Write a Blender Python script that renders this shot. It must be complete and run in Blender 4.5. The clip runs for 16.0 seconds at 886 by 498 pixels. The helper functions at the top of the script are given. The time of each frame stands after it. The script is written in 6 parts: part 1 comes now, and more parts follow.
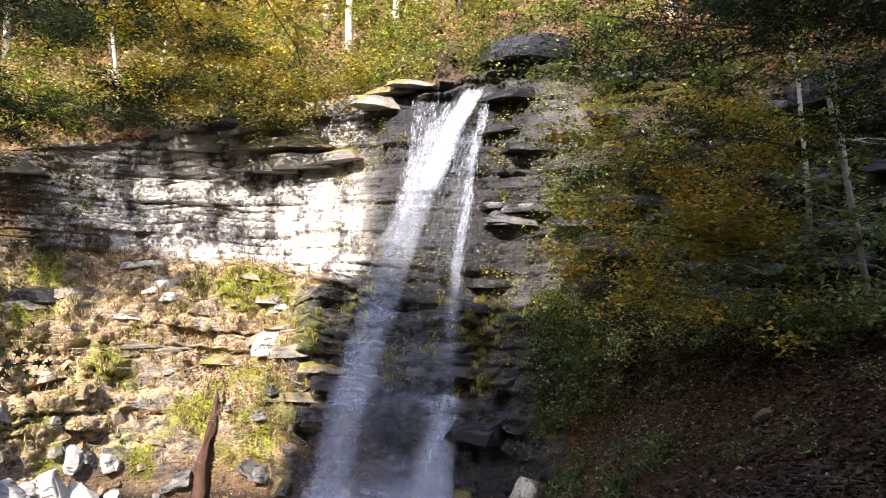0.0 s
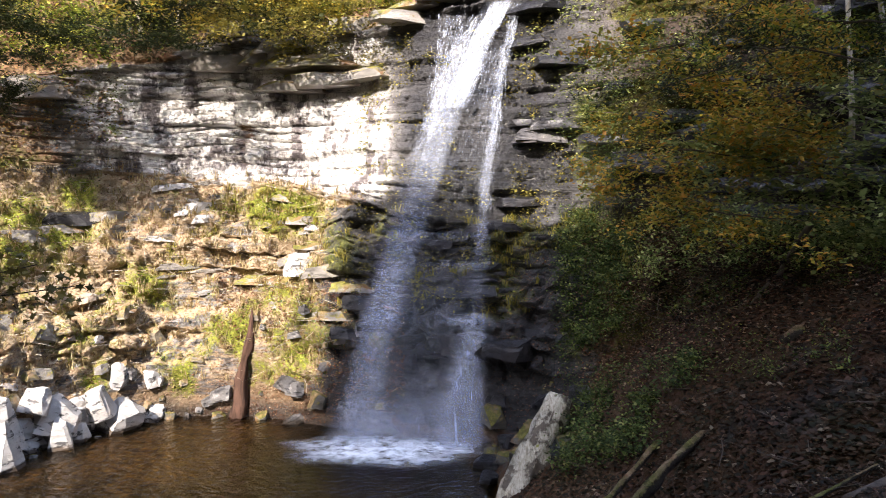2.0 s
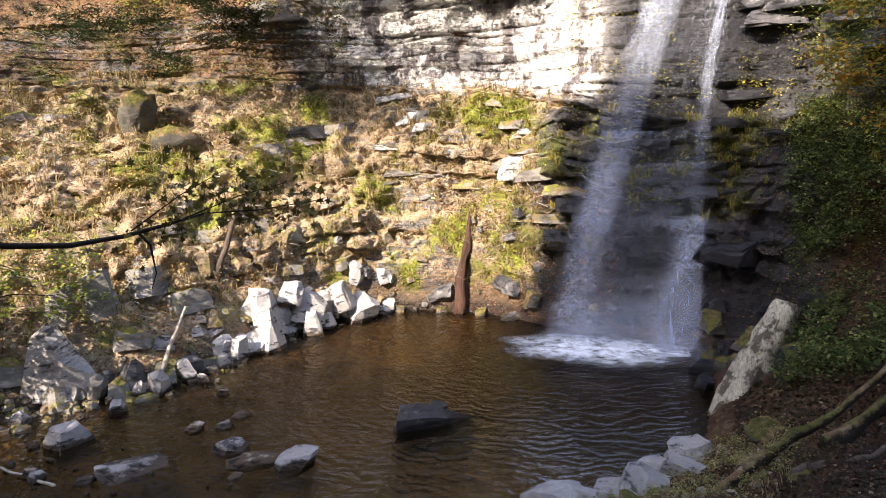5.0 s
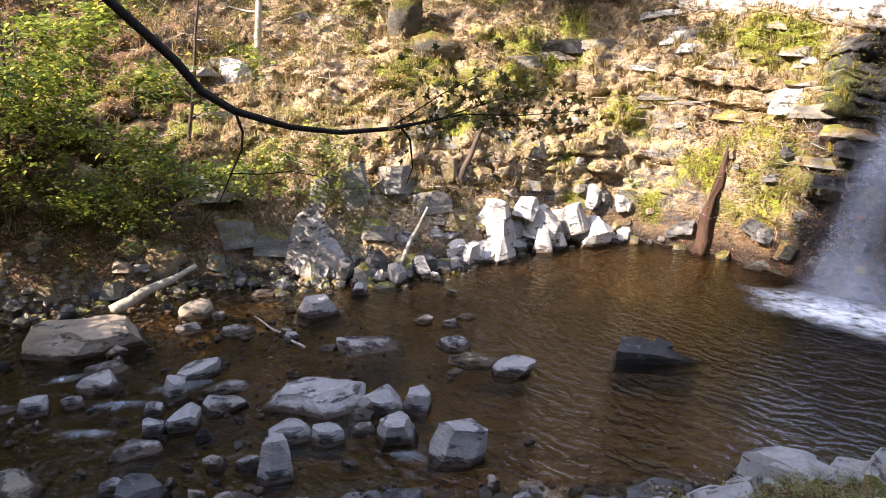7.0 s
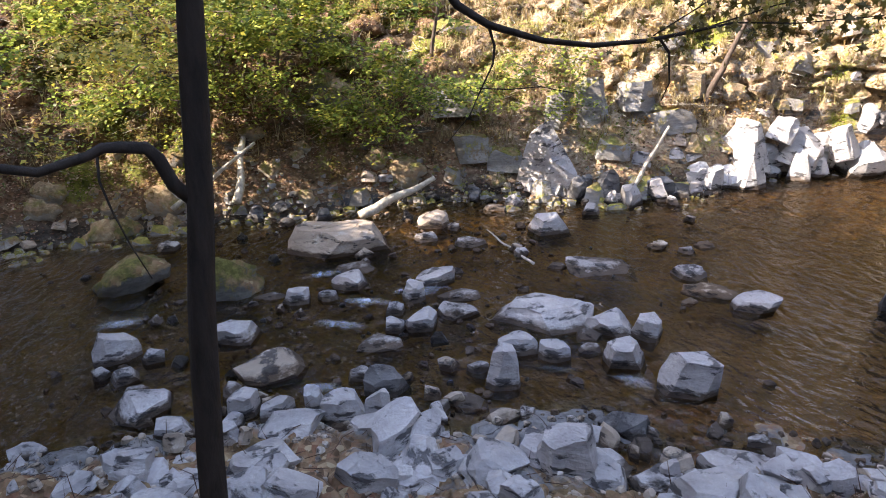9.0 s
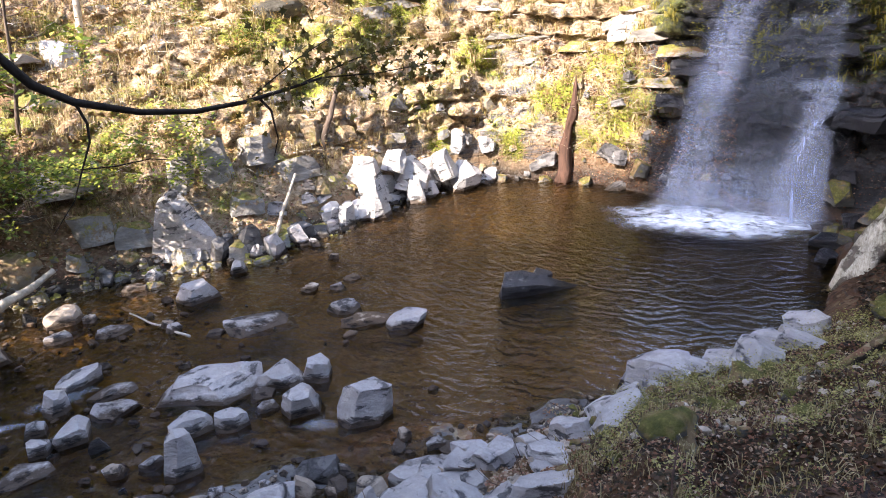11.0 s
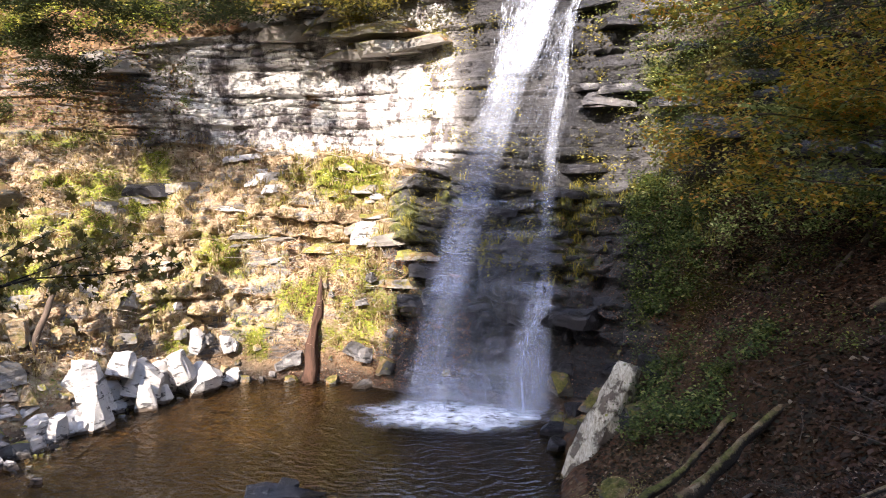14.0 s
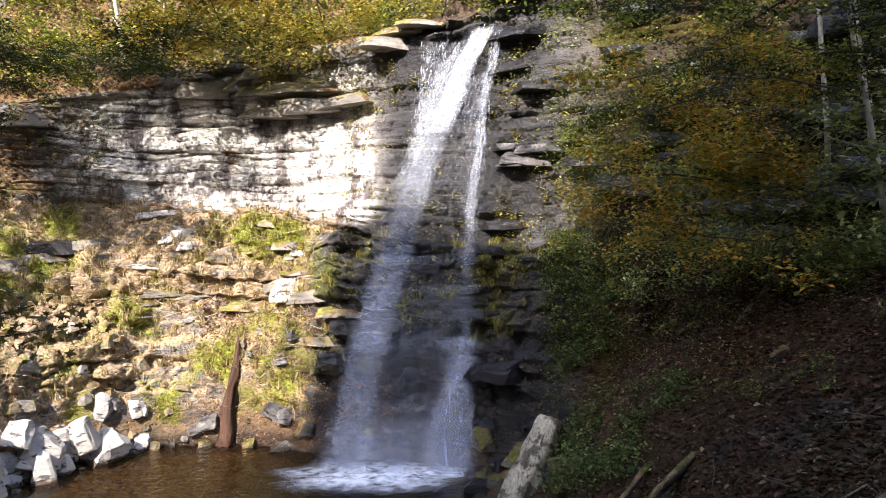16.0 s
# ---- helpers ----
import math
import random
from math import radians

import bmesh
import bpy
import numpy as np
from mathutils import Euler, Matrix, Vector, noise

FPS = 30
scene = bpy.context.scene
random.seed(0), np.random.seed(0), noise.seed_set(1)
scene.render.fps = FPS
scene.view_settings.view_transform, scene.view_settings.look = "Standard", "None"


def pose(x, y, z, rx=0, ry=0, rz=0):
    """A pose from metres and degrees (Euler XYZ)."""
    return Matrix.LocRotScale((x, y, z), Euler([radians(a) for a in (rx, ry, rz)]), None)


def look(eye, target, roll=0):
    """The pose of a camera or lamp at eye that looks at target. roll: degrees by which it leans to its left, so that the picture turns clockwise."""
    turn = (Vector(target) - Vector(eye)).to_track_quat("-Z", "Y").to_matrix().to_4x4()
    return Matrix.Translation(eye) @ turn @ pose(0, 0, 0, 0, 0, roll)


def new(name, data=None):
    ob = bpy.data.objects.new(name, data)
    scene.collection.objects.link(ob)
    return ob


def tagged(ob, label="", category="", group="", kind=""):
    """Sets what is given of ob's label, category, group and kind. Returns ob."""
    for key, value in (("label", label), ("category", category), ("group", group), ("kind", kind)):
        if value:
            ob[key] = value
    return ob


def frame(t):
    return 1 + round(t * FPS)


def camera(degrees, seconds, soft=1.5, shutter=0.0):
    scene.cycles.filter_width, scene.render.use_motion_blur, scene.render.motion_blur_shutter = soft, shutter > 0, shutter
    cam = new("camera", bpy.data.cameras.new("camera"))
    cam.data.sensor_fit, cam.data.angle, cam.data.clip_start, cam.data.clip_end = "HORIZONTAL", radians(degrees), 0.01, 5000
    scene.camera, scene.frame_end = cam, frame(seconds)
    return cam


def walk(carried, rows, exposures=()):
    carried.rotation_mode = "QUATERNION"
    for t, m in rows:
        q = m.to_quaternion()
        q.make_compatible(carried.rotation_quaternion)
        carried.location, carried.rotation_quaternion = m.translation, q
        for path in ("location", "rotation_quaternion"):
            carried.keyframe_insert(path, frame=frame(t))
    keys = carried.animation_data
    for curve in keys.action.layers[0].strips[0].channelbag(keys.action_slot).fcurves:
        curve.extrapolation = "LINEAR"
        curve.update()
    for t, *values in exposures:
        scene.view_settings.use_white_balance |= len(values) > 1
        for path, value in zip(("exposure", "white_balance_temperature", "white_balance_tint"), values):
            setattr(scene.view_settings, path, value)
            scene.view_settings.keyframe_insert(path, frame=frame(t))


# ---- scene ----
# Camera: a hand-held pan from one standing place on the bank.
cam = camera(64.3, 16.0, soft=1.0)
PATH = [
    (0.00, 0.124, 0.044, 5.909, 0.00, 3.94, 0.02),
    (0.50, 0.129, 0.040, 5.919, 0.46, 2.98, -0.35),
    (1.00, 0.127, 0.058, 5.935, 1.07, 1.08, -0.43),
    (1.50, 0.107, 0.085, 5.935, 1.87, -1.32, -0.65),
    (2.00, 0.081, 0.102, 5.929, 2.23, -2.62, -0.62),
    (2.50, 0.065, 0.108, 5.934, 2.73, -2.99, -0.79),
    (3.00, 0.066, 0.115, 5.947, 3.52, -3.41, -1.66),
    (3.20, 0.082, 0.128, 5.966, 4.06, -3.70, -1.76),
    (3.70, 0.121, 0.092, 6.007, 6.46, -4.91, -2.48),
    (4.25, 0.191, -0.015, 6.069, 11.61, -7.24, -3.18),
    (4.80, 0.218, -0.108, 6.070, 17.85, -9.58, -3.47),
    (5.30, 0.185, -0.110, 6.030, 23.33, -11.00, -3.14),
    (5.50, 0.155, -0.088, 6.012, 25.83, -11.55, -3.15),
    (6.00, 0.115, -0.056, 5.990, 30.63, -12.49, -2.15),
    (6.50, 0.064, -0.037, 5.968, 34.26, -14.06, -0.95),
    (7.00, -0.010, -0.035, 5.952, 39.12, -16.00, 0.16),
    (7.50, -0.108, -0.045, 5.949, 45.17, -18.10, -0.17),
    (8.00, -0.211, -0.066, 5.938, 50.78, -19.74, -0.75),
    (8.20, -0.275, -0.088, 5.919, 53.61, -20.34, -0.94),
    (8.70, -0.234, -0.111, 5.930, 57.74, -21.70, -1.96),
    (9.25, -0.132, -0.167, 5.956, 57.78, -22.54, -3.63),
    (9.80, -0.030, -0.223, 5.982, 52.92, -22.58, -5.08),
    (10.30, 0.011, -0.246, 5.992, 44.08, -21.81, -5.50),
    (10.50, -0.020, -0.181, 6.002, 38.76, -21.55, -5.45),
    (11.00, -0.050, -0.100, 6.016, 28.70, -20.16, -5.19),
    (11.50, -0.051, -0.036, 6.028, 23.77, -18.31, -4.38),
    (12.00, -0.053, 0.009, 6.033, 18.92, -16.82, -3.58),
    (12.50, -0.067, 0.047, 6.034, 16.01, -14.62, -3.72),
    (13.00, -0.073, 0.071, 6.037, 13.33, -11.51, -3.11),
    (13.50, -0.076, 0.080, 6.049, 9.36, -8.42, -1.93),
    (14.00, -0.077, 0.077, 6.062, 7.14, -5.51, -1.34),
    (14.50, -0.079, 0.068, 6.064, 5.53, -2.82, -1.25),
    (15.00, -0.082, 0.054, 6.062, 3.37, -0.89, -0.93),
    (15.50, -0.079, 0.026, 6.062, 1.26, -0.52, -1.24),
    (16.00, -0.073, -0.010, 6.065, 0.64, -1.10, -1.42),
]
walk(cam, [(t, pose(x, y, z, 90 + pitch, 0, yaw) @ pose(0, 0, 0, 0, 0, roll)) for t, x, y, z, yaw, pitch, roll in PATH],
     exposures=[(0.0, 2.65, 7200, 16), (3.0, 2.65, 7200, 16), (5.8, 2.50, 7700, 18), (7.0, 2.82, 7700, 18), (8.0, 3.22, 7600, 18), (10.5, 3.27, 7200, 18), (12.0, 3.12, 7200, 18), (14.0, 2.88, 7300, 18), (15.0, 2.70, 7200, 16), (16.0, 2.60, 7200, 16)])

# World: clear autumn sky, sun from behind and to the left.
SUN_AZ, SUN_EL = -156.0, 36.0
world = bpy.data.worlds.new("sky")
scene.world = world
world.use_nodes = True
wn = world.node_tree.nodes
sky = wn.new("ShaderNodeTexSky")
sky.sky_type, sky.sun_disc = "NISHITA", False
sky.sun_elevation, sky.sun_rotation = radians(SUN_EL), radians(SUN_AZ)
world.node_tree.links.new(sky.outputs[0], wn["Background"].inputs[0])
wn["Background"].inputs[1].default_value = 0.15
sun_data = bpy.data.lights.new("sun", "SUN")
sun_data.energy, sun_data.angle, sun_data.color = 2.2, radians(0.5), (1.0, 0.97, 0.9)
sun = new("sun", sun_data)
SUN_DIR = Vector((math.sin(radians(SUN_AZ)) * math.cos(radians(SUN_EL)), math.cos(radians(SUN_AZ)) * math.cos(radians(SUN_EL)), math.sin(radians(SUN_EL))))
sun.matrix_world = look(SUN_DIR * 80, (0, 0, 0))


# ---- noise on arrays ----
def lattice(ix, iy, iz, seed):
    h = (ix.astype(np.int64) * 374761393 + iy.astype(np.int64) * 668265263 + iz.astype(np.int64) * 1274126177 + seed * 974711) & 0x7FFFFFFF
    h = ((h ^ (h >> 13)) * 1103515245) & 0x7FFFFFFF
    h = ((h ^ (h >> 15)) * 12345701) & 0x7FFFFFFF
    return (h & 0xFFFF) / 32767.5 - 1.0


def vnoise(x, y, z, seed=0):
    """Smooth value noise in -1..1."""
    x, y, z = np.broadcast_arrays(np.asarray(x, float), np.asarray(y, float), np.asarray(z, float))
    ix, iy, iz = np.floor(x), np.floor(y), np.floor(z)
    fx, fy, fz = x - ix, y - iy, z - iz
    fx, fy, fz = (f * f * (3 - 2 * f) for f in (fx, fy, fz))
    out = 0.0
    for dx in (0, 1):
        for dy in (0, 1):
            for dz in (0, 1):
                w = (fx if dx else 1 - fx) * (fy if dy else 1 - fy) * (fz if dz else 1 - fz)
                out = out + w * lattice(ix + dx, iy + dy, iz + dz, seed)
    return out


def fbm(x, y, z, octaves=4, seed=0):
    total, amp = 0.0, 1.0
    for k in range(octaves):
        total = total + amp * vnoise(x * 2 ** k, y * 2 ** k, z * 2 ** k, seed + k)
        amp *= 0.5
    return total / 1.9


def humps(x, y, z, seed=0):
    """Rounded cells: 1 in the middle of each, falling to 0 in the clefts between."""
    ix, iy, iz = np.floor(x), np.floor(y), np.floor(z)
    one = np.full(x.shape, 9.0)
    two = np.full(x.shape, 9.0)
    for dx in (-1, 0, 1):
        for dy in (-1, 0, 1):
            for dz in (-1, 0, 1):
                jx, jy, jz = ix + dx, iy + dy, iz + dz
                d = (jx + 0.5 + 0.45 * lattice(jx, jy, jz, seed) - x) ** 2 + (jy + 0.5 + 0.45 * lattice(jx, jy, jz, seed + 1) - y) ** 2 + (jz + 0.5 + 0.45 * lattice(jx, jy, jz, seed + 2) - z) ** 2
                two = np.minimum(two, np.maximum(one, d))
                one = np.minimum(one, d)
    return np.clip((np.sqrt(two) - np.sqrt(one)) * 2.2, 0, 1) ** 0.6


def ease(a, b, x):
    u = np.clip((x - a) / (b - a), 0, 1)
    return u * u * (3 - 2 * u)


# ---- materials ----
def material(name):
    m = bpy.data.materials.new(name)
    m.use_nodes = True
    nt = m.node_tree
    return m, nt, nt.nodes["Principled BSDF"]


def node(nt, kind, **props):
    n = nt.nodes.new(kind)
    for key, value in props.items():
        if key == "op":
            n.operation = value
        elif key == "blend":
            n.data_type, n.blend_type = "RGBA", value
        elif key == "feature":
            n.feature = value
    return n


def put(nt, value, socket):
    if hasattr(value, "is_linked"):
        nt.links.new(value, socket)
    else:
        socket.default_value = value


def mix(nt, fac, a, b, blend="MIX"):
    n = node(nt, "ShaderNodeMix", blend=blend)
    put(nt, fac, n.inputs[0])
    for v, s in ((a, n.inputs[6]), (b, n.inputs[7])):
        put(nt, (*v, 1) if isinstance(v, tuple) and len(v) == 3 else v, s)
    return n.outputs[2]


def calc(nt, op, a, b=0.0):
    n = node(nt, "ShaderNodeMath", op=op)
    put(nt, a, n.inputs[0])
    put(nt, b, n.inputs[1])
    return n.outputs[0]


def coords(nt, scale=(1, 1, 1), which="Object"):
    tc = nt.nodes.new("ShaderNodeTexCoord")
    mp = nt.nodes.new("ShaderNodeMapping")
    mp.inputs["Scale"].default_value = scale
    nt.links.new(tc.outputs[which], mp.inputs[0])
    return mp.outputs[0]


def noise_tex(nt, vec, scale, detail=5.0, rough=0.6):
    n = nt.nodes.new("ShaderNodeTexNoise")
    n.inputs["Scale"].default_value, n.inputs["Detail"].default_value, n.inputs["Roughness"].default_value = scale, detail, rough
    nt.links.new(vec, n.inputs["Vector"])
    return n.outputs[0]


def voronoi(nt, vec, scale, feature="F1"):
    n = node(nt, "ShaderNodeTexVoronoi", feature=feature)
    n.inputs["Scale"].default_value = scale
    nt.links.new(vec, n.inputs["Vector"])
    return n


def ramp(nt, fac, stops):
    n = nt.nodes.new("ShaderNodeValToRGB")
    els = n.color_ramp.elements
    while len(els) < len(stops):
        els.new(0.5)
    for e, (p, c) in zip(els, stops):
        e.position, e.color = p, (*c, 1) if len(c) == 3 else c
    put(nt, fac, n.inputs[0])
    return n.outputs[0]


def grey(nt, fac, lo, hi, a=0.0, b=1.0):
    n = nt.nodes.new("ShaderNodeMapRange")
    put(nt, fac, n.inputs[0])
    for k, v in enumerate((lo, hi, a, b)):
        n.inputs[k + 1].default_value = v
    return n.outputs[0]


def relief(nt, bsdf, height, strength, distance=0.05):
    n = nt.nodes.new("ShaderNodeBump")
    n.inputs["Strength"].default_value, n.inputs["Distance"].default_value = strength, distance
    nt.links.new(height, n.inputs["Height"])
    nt.links.new(n.outputs[0], bsdf.inputs["Normal"])


def attribute(nt, name):
    n = nt.nodes.new("ShaderNodeAttribute")
    n.attribute_name = name
    return n.outputs["Fac"]


def litter_colour(nt, vec):
    """Fallen leaves: small cells of tan, rust, brown."""
    cells = voronoi(nt, vec, 11.0)
    c = ramp(nt, cells.outputs["Color"], [(0.0, (0.06, 0.036, 0.024)), (0.3, (0.17, 0.1, 0.06)), (0.5, (0.28, 0.175, 0.105)),
                                          (0.7, (0.22, 0.1, 0.06)), (0.88, (0.42, 0.32, 0.2)), (1.0, (0.1, 0.06, 0.04))])
    return mix(nt, grey(nt, noise_tex(nt, vec, 0.9), 0.35, 0.7), c, mix(nt, 0.5, c, (0.2, 0.15, 0.07)))


def rock_colour(nt, vec, light=(0.4, 0.385, 0.37), dark=(0.13, 0.125, 0.13)):
    big = noise_tex(nt, vec, 0.6, 6, 0.62)
    fine = noise_tex(nt, vec, 7.0, 8, 0.7)
    c = mix(nt, grey(nt, big, 0.35, 0.62), dark, light)
    return mix(nt, grey(nt, fine, 0.3, 0.72), mix(nt, 0.6, c, dark), c)


def make_ground_material():
    m, nt, bsdf = material("gorge ground")
    vec = coords(nt)
    strata = coords(nt, (0.35, 0.35, 3.2))
    streak = coords(nt, (2.6, 2.6, 0.28))
    rock = rock_colour(nt, strata)
    stain = grey(nt, noise_tex(nt, streak, 1.0, 6, 0.65), 0.42, 0.62)
    rock = mix(nt, stain, mix(nt, 0.5, rock, (0.07, 0.062, 0.06)), rock)
    pale = mix(nt, grey(nt, noise_tex(nt, coords(nt, (1.1, 1.1, 0.5)), 1.4, 8, 0.72), 0.43, 0.53), (0.14, 0.12, 0.125), (0.76, 0.74, 0.72))
    rock = mix(nt, attribute(nt, "pale"), rock, pale)
    parting = calc(nt, "ABSOLUTE", calc(nt, "SUBTRACT", noise_tex(nt, coords(nt, (0.22, 0.22, 2.6)), 1.6, 7, 0.62), 0.5))
    rock = mix(nt, grey(nt, parting, 0.002, 0.009), (0.05, 0.042, 0.04), rock)
    # wet rock near water, plus painted shade at the cliff's left end
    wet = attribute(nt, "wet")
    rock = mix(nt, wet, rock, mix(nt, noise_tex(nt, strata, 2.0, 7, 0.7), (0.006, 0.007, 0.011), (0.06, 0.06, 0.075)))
    litter = litter_colour(nt, vec)
    dry = ramp(nt, noise_tex(nt, vec, 5.5, 8, 0.75), [(0.3, (0.14, 0.095, 0.06)), (0.46, (0.42, 0.32, 0.21)), (0.66, (0.68, 0.58, 0.43))])
    litter = mix(nt, attribute(nt, "dry"), litter, mix(nt, 0.4, dry, litter))
    moss_noise = noise_tex(nt, vec, 9.0, 8, 0.75)
    moss = ramp(nt, moss_noise, [(0.28, (0.03, 0.04, 0.008)), (0.5, (0.16, 0.18, 0.03)), (0.7, (0.42, 0.42, 0.08))])
    edge = grey(nt, calc(nt, "ADD", attribute(nt, "moss"), calc(nt, "MULTIPLY", calc(nt, "SUBTRACT", moss_noise, 0.5), 1.3)), 0.35, 0.65)
    bare = grey(nt, calc(nt, "ADD", attribute(nt, "rock"), calc(nt, "MULTIPLY", calc(nt, "SUBTRACT", noise_tex(nt, strata, 2.2, 7, 0.7), 0.5), 1.6)), 0.4, 0.6)
    c = mix(nt, bare, litter, rock)
    c = mix(nt, edge, c, moss)
    # shade painted on bank, right wall and woods floor, plus a damp slope foot
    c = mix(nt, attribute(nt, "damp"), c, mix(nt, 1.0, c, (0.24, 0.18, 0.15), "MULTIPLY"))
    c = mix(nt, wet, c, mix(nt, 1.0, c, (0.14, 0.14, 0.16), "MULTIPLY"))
    bed = mix(nt, noise_tex(nt, vec, 1.3, 6), (0.055, 0.04, 0.02), (0.3, 0.21, 0.1))
    # deep water's dimness and dark reflections put into the bed's colour
    bed = mix(nt, attribute(nt, "deep_dim"), bed, mix(nt, 1.0, bed, (0.2, 0.22, 0.25), "MULTIPLY"))
    c = mix(nt, attribute(nt, "bed"), c, bed)
    nt.links.new(c, bsdf.inputs["Base Color"])
    put(nt, calc(nt, "SUBTRACT", 0.92, calc(nt, "MULTIPLY", wet, 0.62)), bsdf.inputs["Roughness"])
    put(nt, grey(nt, wet, 0, 1, 0.2, 0.6), bsdf.inputs["Specular IOR Level"])
    h = calc(nt, "ADD", noise_tex(nt, strata, 3.0, 10, 0.75), calc(nt, "MULTIPLY", voronoi(nt, vec, 11.0).outputs["Distance"], 0.35))
    relief(nt, bsdf, h, 0.9, 0.12)
    return m


def make_rock_material(name, light, dark, wet=0.0, lichen_amount=0.3):
    """Bedded sandstone: thin layers, pitted grain, dark cracks, pale lichen."""
    m, nt, bsdf = material(name)
    vec = coords(nt)
    rnd = nt.nodes.new("ShaderNodeObjectInfo").outputs["Random"]
    c = rock_colour(nt, vec, light, dark)
    c = mix(nt, grey(nt, rnd, 0, 1, 0.0, 0.5), c, mix(nt, 0.55, c, tuple(0.5 * v for v in dark)))
    layers = noise_tex(nt, coords(nt, (1.6, 1.6, 5.0)), 1.7, 8, 0.68)
    c = mix(nt, grey(nt, layers, 0.32, 0.5), mix(nt, 0.32, c, tuple(0.3 * v for v in dark)), c)
    grain = noise_tex(nt, vec, 17.0, 6, 0.7)
    c = mix(nt, grey(nt, grain, 0.34, 0.52), mix(nt, 0.45, c, dark), c)
    if lichen_amount:
        c = mix(nt, calc(nt, "MULTIPLY", grey(nt, noise_tex(nt, vec, 3.1, 7, 0.7), 0.56, 0.64), lichen_amount), c, (0.8, 0.79, 0.76))
    c = mix(nt, grey(nt, noise_tex(nt, vec, 1.6, 6, 0.65), 0.5, 0.64, 0.0, 0.6), c, mix(nt, 0.55, c, tuple(0.6 * v * t for v, t in zip(light, (0.62, 0.48, 0.37)))))
    crack = grey(nt, noise_tex(nt, coords(nt, (1.3, 1.3, 4.5)), 1.6, 9, 0.62), 0.39, 0.435)
    c = mix(nt, crack, mix(nt, 0.8, c, (0.03, 0.03, 0.035)), c)
    place = nt.nodes.new("ShaderNodeSeparateXYZ")
    nt.links.new(nt.nodes.new("ShaderNodeNewGeometry").outputs["Position"], place.inputs[0])
    soaked = grey(nt, calc(nt, "ADD", place.outputs[2], calc(nt, "MULTIPLY", calc(nt, "SUBTRACT", layers, 0.5), 0.3)), 0.07, 0.13, 1.0, 0.0)
    c = mix(nt, soaked, c, mix(nt, 1.0, c, (0.2, 0.16, 0.13), "MULTIPLY"))
    nt.links.new(c, bsdf.inputs["Base Color"])
    bsdf.inputs["Roughness"].default_value = 0.8 - wet
    bsdf.inputs["Specular IOR Level"].default_value = 0.3
    h = calc(nt, "ADD", calc(nt, "MULTIPLY", layers, 1.2), calc(nt, "ADD", calc(nt, "MULTIPLY", grain, 0.35), calc(nt, "MULTIPLY", crack, 0.5)))
    relief(nt, bsdf, h, 0.85, 0.07)
    return m


def make_water_material():
    m, nt, bsdf = material("pool water")
    vec = coords(nt)
    w1 = nt.nodes.new("ShaderNodeTexWave")
    w1.wave_type, w1.rings_direction = "RINGS", "Z"
    mp = nt.nodes.new("ShaderNodeMapping")
    mp.inputs["Location"].default_value = (2.6, -18.3, 0)
    nt.links.new(nt.nodes.new("ShaderNodeTexCoord").outputs["Object"], mp.inputs[0])
    nt.links.new(mp.outputs[0], w1.inputs["Vector"])
    for key, value in (("Scale", 0.95), ("Distortion", 13.0), ("Detail", 3.0), ("Detail Scale", 1.3)):
        w1.inputs[key].default_value = value
    h = calc(nt, "ADD", calc(nt, "MULTIPLY", w1.outputs["Fac"], 0.32), calc(nt, "ADD", calc(nt, "MULTIPLY", noise_tex(nt, coords(nt, (1.0, 1.7, 1)), 2.9, 4, 0.55), 1.0), calc(nt, "MULTIPLY", noise_tex(nt, vec, 8.0, 2, 0.5), 0.1)))
    bump = nt.nodes.new("ShaderNodeBump")
    bump.inputs["Strength"].default_value = 1.0
    bump.inputs["Distance"].default_value = 0.13
    far = nt.nodes.new("ShaderNodeVectorMath")
    far.operation = "LENGTH"
    nt.links.new(mp.outputs[0], far.inputs[0])
    put(nt, calc(nt, "MULTIPLY", h, grey(nt, far.outputs["Value"], 3.0, 7.5, 0.3, 1.0)), bump.inputs["Height"])
    clear = nt.nodes.new("ShaderNodeBsdfTransparent")
    clear.inputs[0].default_value = (0.68, 0.55, 0.32, 1)
    gloss = nt.nodes.new("ShaderNodeBsdfGlossy")
    gloss.inputs["Roughness"].default_value = 0.04
    fresnel = nt.nodes.new("ShaderNodeFresnel")
    fresnel.inputs["IOR"].default_value = 1.38
    both = nt.nodes.new("ShaderNodeMixShader")
    for a, b in ((bump.outputs[0], gloss.inputs["Normal"]), (bump.outputs[0], fresnel.inputs["Normal"]), (fresnel.outputs[0], both.inputs[0]),
                 (clear.outputs[0], both.inputs[1]), (gloss.outputs[0], both.inputs[2]), (both.outputs[0], nt.nodes["Material Output"].inputs["Surface"])):
        nt.links.new(a, b)
    nt.nodes.remove(bsdf)
    return m


def make_foam_material(name, strength=1.0, lo=0.42, hi=0.72, streak=(9, 9, 0.6), tint=(0.8, 0.87, 0.97), grain=6):
    """Falling water: white streaks with gaps."""
    m, nt, bsdf = material(name)
    mp = coords(nt, streak)
    n = noise_tex(nt, mp, 1.0, grain, 0.6)
    n2 = noise_tex(nt, coords(nt, (1.2, 1.2, 0.5)), 1.0, 3, 0.5)
    alpha = grey(nt, calc(nt, "ADD", n, calc(nt, "MULTIPLY", calc(nt, "SUBTRACT", n2, 0.5), 0.35)), lo, hi, 0.0, strength)
    nt.links.new(calc(nt, "MULTIPLY", alpha, attribute(nt, "veil")), bsdf.inputs["Alpha"])
    bsdf.inputs["Base Color"].default_value = (*tint, 1)
    bsdf.inputs["Roughness"].default_value = 0.55
    return m


